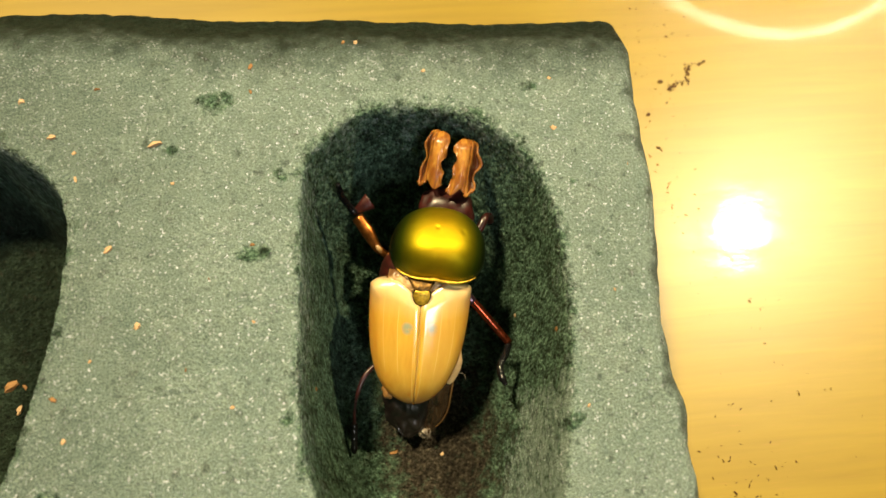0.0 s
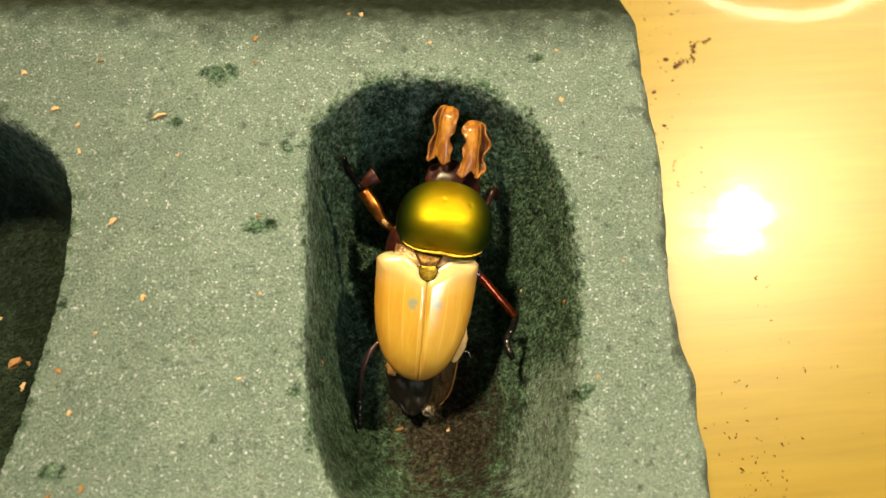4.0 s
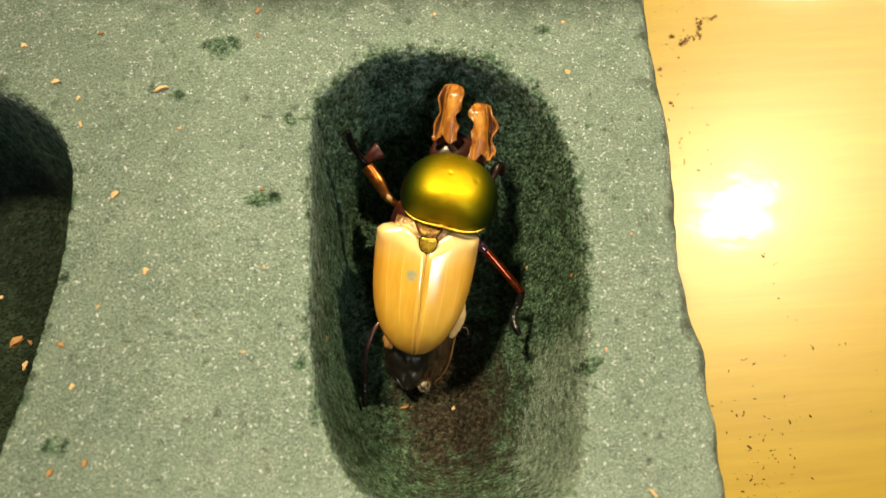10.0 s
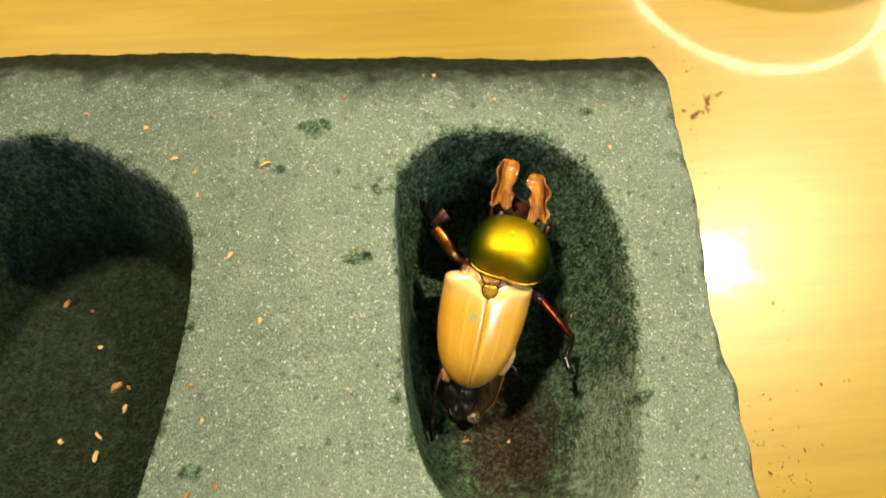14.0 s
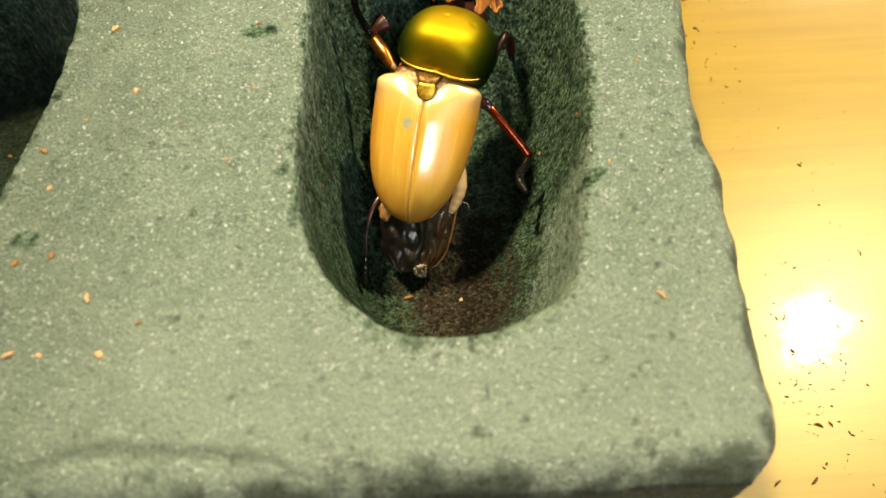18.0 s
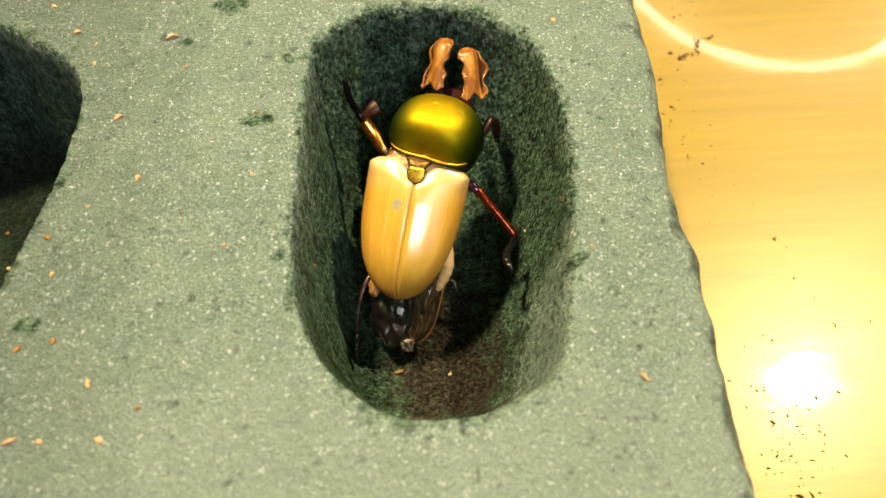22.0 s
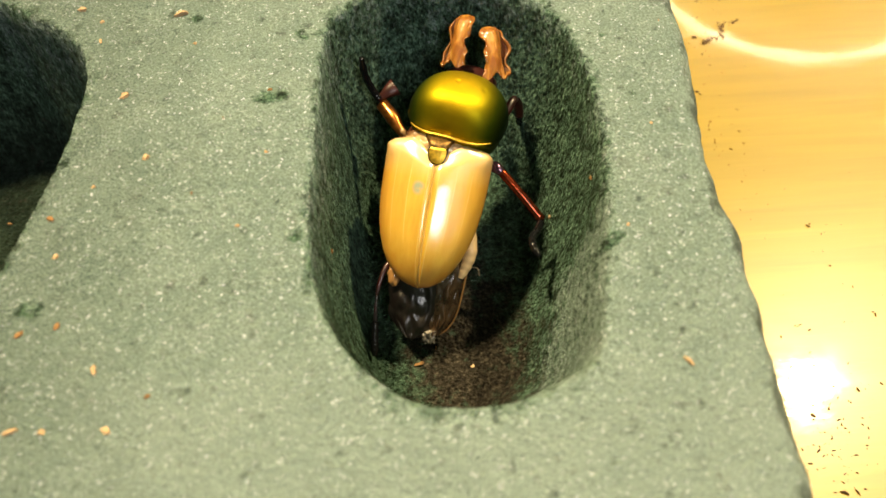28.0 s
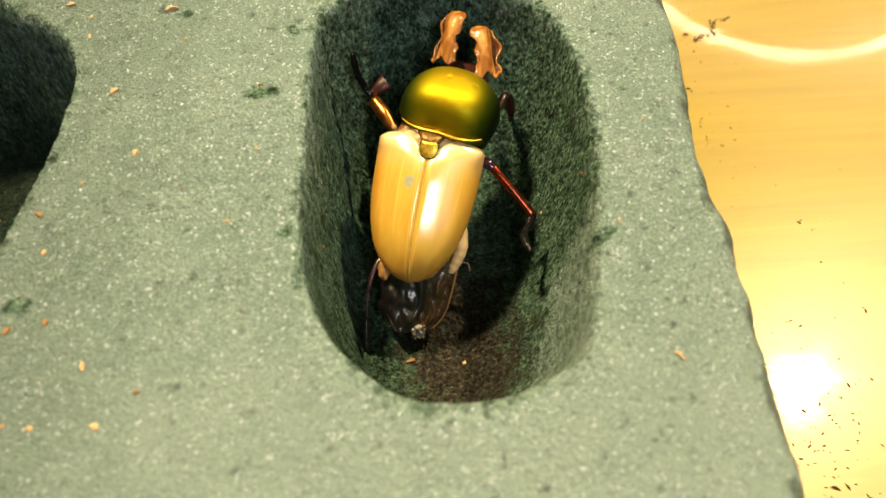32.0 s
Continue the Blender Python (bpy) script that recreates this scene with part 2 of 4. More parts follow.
def right_edge(y):
    """The uneven cut end of the block."""
    nicks = 0.0011 * np.exp(-((y - 0.0138) / 0.0036) ** 2) + 0.0005 * np.exp(-((y - 0.0040) / 0.005) ** 2) - 0.0005 * np.exp(-((y - 0.0270) / 0.005) ** 2)
    return 0.0411 + 0.0019 * step(0.028, 0.050, y) + 0.0008 * step(0.068, 0.084, y) - 0.0006 * (1 - step(-0.026, -0.018, y)) + nicks + 0.0007 * (fractal(y, y * 0, 0.004, 5, 3) - 0.5)


def back_edge(x):
    return BACK - 0.0075 * step(-0.09, 0.035, x) + 0.0016 * (fractal(x, x * 0, 0.014, 9, 3) - 0.5) + 0.0004 * (fractal(x, x * 0, 0.0016, 12, 2) - 0.5)


def front_edge(x):
    return FRONT + 0.0014 * (fractal(x, x * 0, 0.016, 19, 3) - 0.5)


# centre x, centre y, half width, half length, lean of the long axis, depth, roundness, and
# where the scoop strays from an oval: bearing and spread in degrees, share of the radius
HOLES = ((0.0047, 0.0291, 0.0213, 0.0386, 0.035, 0.0375, 2.7, ((143, 12, 0.11), (122, 14, 0.04), (60, 26, -0.045), (-28, 20, -0.025), (-48, 10, 0.06), (-125, 20, -0.045))),
         (-0.0830, 0.0320, 0.0298, 0.0405, 0.16, 0.0375, 2.7, ((58, 24, -0.14), (-46, 14, 0.09))))


def hole_ratio(hole, x, y):
    cx, cy, a, b, lean, depth, n, bumps = hole
    dx, dy = x - cx - lean * (y - cy), y - cy
    bearing = np.degrees(np.arctan2(dy / b, dx / a))
    reach = 1.0
    for at, spread, share in bumps:
        reach = reach + share * np.exp(-((bearing - at + 180) % 360 - 180) ** 2 / spread ** 2)
    return (np.abs(dx / a) ** n + np.abs(dy / b) ** n) ** (1 / n) / reach


def foam_height(x, y):
    r = 0.0010 * (fractal(x, y, 0.005, 31, 4) - 0.5)
    z = np.full(x.shape, TOP) + 0.0010 * (fractal(x, y, 0.03, 41, 3) - 0.5) + 0.0005 * (fractal(x, y, 0.0028, 51, 3) - 0.5)
    d = right_edge(y) - x
    z = z - 0.0035 * (1 - np.clip(d / 0.0035, 0, 1)) ** 2.2
    d = back_edge(x) - y
    z = z - 0.0058 * (1 - step(0, 0.0125, d)) - 0.002 * (1 - np.clip(d / 0.002, 0, 1)) ** 2
    d = y - front_edge(x)
    z = z - 0.0045 * (1 - np.clip(d / 0.005, 0, 1)) ** 2
    for k, hole in enumerate(HOLES):
        s = hole_ratio(hole, x, y)
        turn = np.arctan2(y - hole[1], x - hole[0])
        side = 0.24 + 0.06 * np.cos(turn - 0.5) + 0.07 * np.clip(-np.sin(turn), 0, 1) ** 3 - 0.06 * np.clip(np.cos(turn - 2.1), 0, 1) ** 2 + 0.13 * np.clip(np.cos(turn + 0.75), 0, 1) ** 3 if k == 0 else 0.15 + 0.04 * np.cos(turn + 1.0)
        s = s + r / hole[2] * (1 - step(0.0, 0.10, (1.0 - s) / side))
        lip = 0.13 + (0.26 * np.clip(np.cos(turn + 0.72), 0, 1) ** 4 if k == 0 else 0)
        fall = np.clip((1.0 - s) / (side * 1.35), 0, 1)
        drop = (1 - (1 - fall) ** 1.75) * step(-0.02, lip, fall)
        z = z - np.clip(drop, 0, 1) * hole[5]
    return np.maximum(z, 0.0022)


# damp patches on the top: x, y, radius along x, radius along y
SPOTS = ((-0.0231, 0.0427, 0.0026, 0.0014), (-0.0296, 0.0698, 0.0030, 0.0022), (-0.0188, 0.0561, 0.0012, 0.0014), (-0.0362, 0.0619, 0.0011, 0.0009), (-0.0527, 0.0322, 0.0011, 0.0009), (0.0237, 0.0699, 0.0012, 0.0012), (-0.0520, 0.0082, 0.0024, 0.0016), (-0.0179, 0.0168, 0.0014, 0.0012), (0.0240, 0.0134, 0.0014, 0.0012), (0.0290, 0.0520, 0.0008, 0.0008), (0.0312, 0.0392, 0.0006, 0.0005))


def foam_tones(x, y):
    wob = fractal(x, y, 0.0045, 71, 4) - 0.5
    fine = fractal(x, y, 0.0014, 81, 3) - 0.5
    damp_shade, hollow = np.zeros(x.shape), np.zeros(x.shape)
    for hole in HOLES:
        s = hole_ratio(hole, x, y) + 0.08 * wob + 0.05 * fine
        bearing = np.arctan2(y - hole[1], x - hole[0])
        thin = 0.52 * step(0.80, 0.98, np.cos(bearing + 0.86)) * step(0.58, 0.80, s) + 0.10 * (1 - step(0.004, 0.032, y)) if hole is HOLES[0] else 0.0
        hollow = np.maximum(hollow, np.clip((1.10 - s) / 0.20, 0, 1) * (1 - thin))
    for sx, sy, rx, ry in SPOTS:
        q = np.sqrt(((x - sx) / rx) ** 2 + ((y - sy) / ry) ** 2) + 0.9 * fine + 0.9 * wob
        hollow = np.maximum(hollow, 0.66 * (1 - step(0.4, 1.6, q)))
    # shade on the rounded back edge put into the colour, other edges darker too
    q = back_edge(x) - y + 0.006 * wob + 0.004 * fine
    damp_shade = np.maximum(damp_shade, 1.0 * (1 - step(0.0050, 0.0200, q)))
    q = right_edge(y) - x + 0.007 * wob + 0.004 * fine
    damp_shade = np.maximum(damp_shade, 0.65 * (1 - step(-0.0005, 0.0022, q)))
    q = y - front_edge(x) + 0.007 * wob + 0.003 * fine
    damp_shade = np.maximum(damp_shade, 0.75 * (1 - step(0.0, 0.0035, q)))
    # weaker light on the block's far left side, put into the colour
    damp_shade = np.maximum(damp_shade, 0.38 * (1 - step(-0.066, -0.022, x + 0.02 * wob)))
    # paler towards the front, except at the left end
    pale_front = 0.36 * (1 - step(-0.014, 0.012, y + 0.010 * wob)) * step(-0.06, -0.03, x)
    freckle = fractal(x, y, 0.0015, 91, 2)
    damp_shade = np.maximum(damp_shade, 0.55 * step(0.80, 0.88, freckle))
    cx, cy = HOLES[0][0], HOLES[0][1]
    q = np.sqrt(((x - cx - 0.0005) / 0.0108) ** 2 + ((y - cy + 0.0125) / 0.0185) ** 2)
    soil = np.clip((1.45 - q) / 0.95, 0, 1)
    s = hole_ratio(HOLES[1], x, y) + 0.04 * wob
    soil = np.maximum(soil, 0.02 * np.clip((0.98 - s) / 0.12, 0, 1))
    # deep shade inside the left hollow, painted as a near-black tone
    damp_shade = np.maximum(damp_shade, 0.95 * np.clip((1.0 - s) / 0.12, 0, 1))
    # a dark curved seam near the front edge
    seam = np.interp(x, [-0.060, -0.047, -0.040, -0.030, -0.019, -0.010], [-0.026, -0.0220, -0.0204, -0.0205, -0.0225, -0.0255]) + 0.002 * wob
    q = np.abs(y - seam) / np.interp(x, [-0.060, -0.030, -0.008], [0.0022, 0.0014, 0.0004])
    damp_shade = np.maximum(damp_shade, 0.45 * (1 - step(0.2, 1.3, q + 0.6 * fine)) * step(-0.064, -0.054, x) * (1 - step(-0.018, -0.008, x)))
    return np.clip(damp_shade, 0, 1), soil, hollow, pale_front * (1 - np.clip(hollow * 2, 0, 1))


def build_foam(material):
    xs = np.concatenate([np.linspace(LEFT, -0.100, 40), np.linspace(-0.100, 0.0, 231)[1:], np.linspace(0, 1, 121)[1:] + 1])
    ny = 262
    t = np.linspace(0, 1, ny)
    nx = len(xs)
    grid_x = np.empty((ny, nx))
    grid_y = np.empty((ny, nx))
    for i in range(nx):
        base = min(xs[i], 0.0) if xs[i] <= 0 else (xs[i] - 1) * 0.0415
        grid_y[:, i] = front_edge(np.array(base)) + t * (back_edge(np.array(base)) - front_edge(np.array(base)))
    for j in range(ny):
        y = grid_y[j, -1]
        corner = 0.0035 * (np.clip((0.004 - (BACK - 0.0075 - y)) / 0.004, 0, 1) ** 2 + np.clip((0.006 - (y - FRONT)) / 0.006, 0, 1) ** 2)
        end = float(right_edge(np.array(y)) - corner)
        grid_x[j] = np.where(xs <= 0, xs, (xs - 1) * end)
    z = foam_height(grid_x, grid_y)
    damp_shade, soil, hollow, pale_front = foam_tones(grid_x, grid_y)
    verts = np.stack([grid_x, grid_y, z], -1).reshape(-1, 3)
    idx = np.arange(nx * ny).reshape(ny, nx)
    faces = np.stack([idx[:-1, :-1], idx[:-1, 1:], idx[1:, 1:], idx[1:, :-1]], -1).reshape(-1, 4).tolist()
    ring = list(idx[0]) + list(idx[1:, -1]) + list(idx[-1, -2::-1]) + list(idx[-2:0:-1, 0])
    n0, layers = len(verts), 12
    rim = verts[ring]
    extra, d_extra = [], []
    centre = np.array([-0.055, 0.03])
    for k in range(1, layers + 1):
        f = k / layers
        low = rim.copy()
        low[:, 2] = rim[:, 2] * (1 - f)
        jit = 0.0012 * (value_noise(rim[:, 0] + rim[:, 1], low[:, 2], 0.004, 7) - 0.5)
        low[:, :2] += jit[:, None] * np.sign(rim[:, :2] - centre)
        extra.append(low)
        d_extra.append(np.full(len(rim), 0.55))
    verts = np.concatenate([verts] + extra)
    m = len(ring)
    for k in range(layers):
        for a in range(m):
            b = (a + 1) % m
            up = (ring[a], ring[b]) if k == 0 else (n0 + (k - 1) * m + a, n0 + (k - 1) * m + b)
            faces.append((int(up[1]), int(up[0]), n0 + k * m + a, n0 + k * m + b))
    faces.append(tuple(n0 + (layers - 1) * m + a for a in range(m))[::-1])
    me = mesh_from("foam_block", verts, faces, material)
    for name, top in (("damp_shade", damp_shade), ("soil", soil), ("hollow", hollow), ("pale_front", pale_front)):
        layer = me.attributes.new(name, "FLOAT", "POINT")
        tail = np.concatenate(d_extra) if name == "damp_shade" else np.zeros(m * layers)
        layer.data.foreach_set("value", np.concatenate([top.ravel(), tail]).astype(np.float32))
    return tagged(new("foam_block", me), "damp green floral foam block with two deep scooped hollows", "foam block")


# ---- the beetle ----
CM = 0.01
BODY = pose(0.0022, 0.0388, TOP - 0.0112, 37, 3, -15)


def at_world(x, y, z):
    """A place given in centimetres from the foam's top, in the beetle's own space."""
    return BODY.inverted() @ Vector((x * CM, y * CM, TOP + z * CM))


def mark(me, **layers):
    """Stores one number a corner under each name."""
    for name, values in layers.items():
        layer = me.attributes.new(name, "FLOAT", "POINT")
        layer.data.foreach_set("value", np.array(values, dtype=np.float32))
    return me


def elytron_mesh(side, material):
    nu, nv = 56, 28
    verts, faces, along, across = [], [], [], []
    for i in range(nu + 1):
        u = i / nu
        y = 0.20 - 2.38 * u
        w = 0.86 * max(0.0, 1 - max(0, (u - 0.1) / 0.9) ** 3.3) ** 0.52
        w *= 1 - (0.15 * u * u if side > 0 else 0.0)
        w *= min(1, 0.72 + 0.28 * math.sqrt(min(1, u / 0.05)))
        h = 0.50 * (0.80 + 0.2 * math.sin(math.pi * u)) * max(0.02, 1 - max(0, (u - 0.50) / 0.50) ** 2.6) ** 0.55
        h *= 0.86 + 0.14 * min(1, u / 0.10)
        for j in range(nv + 1):
            v = j / nv
            a = v * math.pi * 0.56
            x = w * math.sin(min(a, math.pi / 2)) - (0.04 * w * (a - math.pi / 2) / 0.19 if a > math.pi / 2 else 0)
            z = h * math.cos(a) if a < math.pi / 2 else -0.16 * (a - math.pi / 2) / 0.19
            z += 0.018 * math.exp(-((v - 0.045) / 0.030) ** 2) - 0.012 * math.exp(-(v / 0.018) ** 2)
            z += 0.006 * math.sin(v * 15) * math.sin(math.pi * u)
            z += 0.006 * noise.noise(Vector((u * 6, v * 5, side * 2)))
            z += 0.060 * math.exp(-((v - 0.66) / 0.16) ** 2 - ((u - 0.07) / 0.06) ** 2)
            yy = y
            if u < 0.30:
                yy -= (0.31 * max(0, 1 - v / 0.40) ** 1.3 + 0.06 * max(0, (v - 0.75) / 0.25) ** 2) * (1 - u / 0.30)
            verts.append((side * (x + 0.0005) * CM, yy * CM, z * CM))
            along.append(u)
            across.append(v)
    n = nv + 1
    for i in range(nu):
        for j in range(nv):
            q = (i * n + j, i * n + j + 1, (i + 1) * n + j + 1, (i + 1) * n + j)
            faces.append(q if side < 0 else q[::-1])
    return mark(mesh_from("elytron", verts, faces, material), along=along, across=across)


def thicken(ob, amount):
    m = ob.modifiers.new("shell", "SOLIDIFY")
    m.thickness, m.offset = amount, -1


def outline(a):
    """The pronotum's plan: rounded in front, a little wider behind the middle, a shallow curve at the rear."""
    c, s = math.cos(a), math.sin(a)
    rad = (abs(c / 0.815) ** 2.4 + abs(s / 0.755) ** 2.4) ** (-1 / 2.4)
    x, y = rad * c * (1 - 0.13 * max(0, s) ** 1.6), rad * s
    if s < 0:
        y = 0.91 * y + 0.09 * (1 - abs(c)) ** 0.8 * abs(s)
    return x, y


def pronotum_mesh(material):
    nu, nv = 40, 72
    verts, faces = [(0, -0.13 * CM, 0.70 * CM)], []
    for i in range(1, nu + 1):
        r = i / nu
        for k in range(nv):
            a = 2 * math.pi * k / nv
            ox, oy = outline(a)
            x, y = ox * r, oy * r - 0.13 * (1 - r * r)
            z = 0.70 * max(0, 1 - r ** 2.75) ** 0.56
            z += 0.030 * max(0, 1 - abs(r - 0.985) / 0.03)
            z += 0.006 * noise.noise(Vector((x * 3, y * 3, 4)))
            for px in (-0.07, 0.37):
                z -= 0.014 * math.exp(-((x - px) ** 2 + (y - 0.03) ** 2) / 0.0010)
            verts.append((x * CM, y * CM, z * CM))
    for k in range(nv):
        faces.append((0, 1 + k, 1 + (k + 1) % nv))
    for i in range(nu - 1):
        for k in range(nv):
            a, b = 1 + i * nv, 1 + (i + 1) * nv
            faces.append((a + k, b + k, b + (k + 1) % nv, a + (k + 1) % nv))
    base = 1 + (nu - 1) * nv
    n0 = len(verts)
    for k in range(nv):
        x, y, z = verts[base + k]
        verts.append((x * 0.90, y * 0.9, -0.30 * CM))
    for k in range(nv):
        faces.append((base + k, n0 + k, n0 + (k + 1) % nv, base + (k + 1) % nv))
    faces.append(tuple(n0 + k for k in range(nv))[::-1])
    return mesh_from("pronotum", verts, faces, material)


def blob_mesh(name, radii, material, seed=0, rough=0.0, n=20):
    verts, faces = [], []
    for i in range(n + 1):
        for k in range(n * 2):
            th, ph = math.pi * i / n, math.pi * k / n
            p = Vector((math.sin(th) * math.cos(ph), math.cos(th), math.sin(th) * math.sin(ph)))
            f = 1 + rough * noise.noise(p * 2.2 + Vector((seed, 0, 0)))
            verts.append(tuple(c * r * f * CM for c, r in zip(p, radii)))
    m = n * 2
    for i in range(n):
        for k in range(m):
            faces.append((i * m + k, i * m + (k + 1) % m, (i + 1) * m + (k + 1) % m, (i + 1) * m + k))
    return mesh_from(name, verts, faces, material)


def mandible_mesh(side, material):
    """A curled strip: a broad rounded back, a jagged foot, a hooked tip and a thin flange rolled round a hollow on its outer side."""
    nu, nv = 56, 36
    verts, faces, rim, gutter = [], [], [], []
    for i in range(nu + 1):
        u = i / nu
        end = math.sqrt(max(0.0, 1 - max(0, (u - 0.84) / 0.16) ** 2))
        width = (0.140 + 0.022 * math.cos(u * math.pi * 2.2) + 0.03 * max(0, 1 - u / 0.20) + 0.050) * (0.36 + 0.64 * end)
        cz = 0.06 * math.sin(math.pi * u) - 0.16 * (max(0, u - 0.80) / 0.20) ** 2
        bulge = math.sin(math.pi * min(1, max(0, (u - 0.02) / 0.95))) ** 0.6
        for j in range(nv + 1):
            v = j / nv * 2 - 1
            x, z = width * v, cz - 0.13 * (v + 0.3) ** 2
            if v > 0.30:
                k = (v - 0.30) / 0.70
                x = width * 0.30 + (width * 0.55 + (0.115 if side > 0 else 0.06) * bulge * (1 + 0.5 * math.sin(u * 12 + side))) * k
                z = cz - 0.01 - 0.24 * bulge * math.sin(math.pi * k * 0.80) - 0.07 * k
                if u > 0.75:
                    z -= 0.10 * k * (u - 0.75) / 0.25
            if v < -0.72:
                k = (-v - 0.72) / 0.28
                z += 0.030 * k + 0.030 * math.sin(u * 21 + side) * k
                x -= 0.022 * math.sin(u * 15 + 2 * side) * k
            wob = noise.noise(Vector((u * 8, v * 3, side * 3))) * 0.007 + noise.noise(Vector((u * 19, v * 8, side * 3))) * 0.0015
            y = 0.88 * u
            if u < 0.20:
                y += (0.055 * math.cos(v * 6.0 + 0.7 * side) - 0.05 * abs(v)) * (1 - u / 0.20)
            verts.append((side * (x + 0.05 + wob) * CM, (y + wob) * CM, (z + wob) * CM))
            rim.append(max(0, (abs(v) - 0.90) / 0.10, 0.8 * (0.07 - u) / 0.07))
            gutter.append(max(0, min(1, (v - 0.36) / 0.10, (0.93 - v) / 0.05)) * bulge)
    n = nv + 1
    for i in range(nu):
        for j in range(nv):
            q = (i * n + j, i * n + j + 1, (i + 1) * n + j + 1, (i + 1) * n + j)
            faces.append(q if side < 0 else q[::-1])
    return mark(mesh_from("mandible", verts, faces, material), rim=rim, gutter=gutter)


def limb(name, points, radii, material, parent, n=10, flat=1.0, label="", rough=0.0):
    line = smooth_line([at_world(*p) for p in points], 5)
    rr = lerp_list([r * CM for r in radii], len(line))
    return child(name, mesh_from(name, *tube_data(line, rr, n, flat), material), parent, label)


FOOT = []


def leg(parent, femur, tibia, tarsus, mats, thick, tib_r=None, fem_r=None):
    shank, dark = mats
    top = limb("leg", femur, fem_r or [thick * 0.75, thick, thick * 0.9, thick * 0.6], shank, parent, 12, 0.75)
    limb("tibia", tibia, tib_r or [thick * 0.55, thick * 0.5, thick * 0.7, thick * 0.9], dark if tib_r else shank, top, 10, 0.5)
    pts = smooth_line([at_world(*p) for p in tarsus], 8)
    rr = [(0.058 + 0.009 * abs(math.sin(k * 0.75))) * CM * (1 - 0.55 * max(0, k / len(pts) - 0.8) / 0.2) for k in range(len(pts))]
    verts, faces = tube_data(pts, rr, 8)
    child("tarsus", mesh_from("tarsus", verts, faces, FOOT[0]), top, "black jointed foot")
    return top


def wing_mesh(side, length, width, material, seed):
    """A folded sheet with sharp creases, wide at the root and crumpled towards its tip."""
    nu, nv = 46, 34
    verts, faces = [], []
    for i in range(nu + 1):
        u = i / nu
        w = width * (1 - 0.16 * u) * max(0.05, 1 - max(0, (u - 0.62) / 0.40) ** 2.4) ** 0.5
        for j in range(nv + 1):
            v = j / nv * 2 - 1
            fold = 0.018 * abs(math.sin(v * 4.2 + seed + u * 1.3)) * (0.6 + u)
            fold += (0.08 + 0.06 * u) * abs(noise.noise(Vector((u * 4.2, v * 2.4, seed)))) + 0.02 * abs(noise.noise(Vector((u * 10, v * 6, seed + 4))))
            bend = 0.10 * u * u * side
            verts.append(((v * w - bend + 0.03 * noise.noise(Vector((u * 7, v, seed)))) * CM, -length * u * CM, (0.17 * (1 - v * v) + fold - 0.10 * u) * CM))
    n = nv + 1
    for i in range(nu):
        for j in range(nv):
            faces.append((i * n + j, (i + 1) * n + j, (i + 1) * n + j + 1, i * n + j + 1))
    return mesh_from("hind_wing", verts, faces, material)


def wing_vein(length, width, side, material):
    """The stiff front edge of a wing, a thin curved rod."""
    pts = []
    for k in range(25):
        u = k / 24
        w = width * (1 - 0.16 * u) * max(0.05, 1 - max(0, (u - 0.62) / 0.40) ** 2.4) ** 0.5
        pts.append(((w - 0.10 * u * u * side) * CM, (0.35 - (length + 0.35) * u) * CM if u < 0.01 else -length * u * CM, (0.06 - 0.06 * u) * CM))
    return mesh_from("vein", *tube_data(pts, lerp_list([0.00022, 0.00017, 0.0001], 25), 6), material)


def wing_tip(material):
    """The pale crumpled end of the folded wings."""
    verts, faces, n = [], [], 12
    for i in range(n + 1):
        for j in range(n + 1):
            u, v = i / n, j / n * 2 - 1
            f = abs(noise.noise(Vector((u * 5, v * 4, 9)))) + 0.6 * abs(noise.noise(Vector((u * 11, v * 9, 3))))
            verts.append(((v * 0.15 * (1 - 0.4 * u) + 0.05 * f) * CM, -0.24 * u * CM, (0.20 * f + 0.04 * (1 - v * v)) * CM))
    for i in range(n):
        for j in range(n):
            a = i * (n + 1) + j
            faces.append((a, a + n + 1, a + n + 2, a + 1))
    return mesh_from("wing_tip", verts, faces, material)


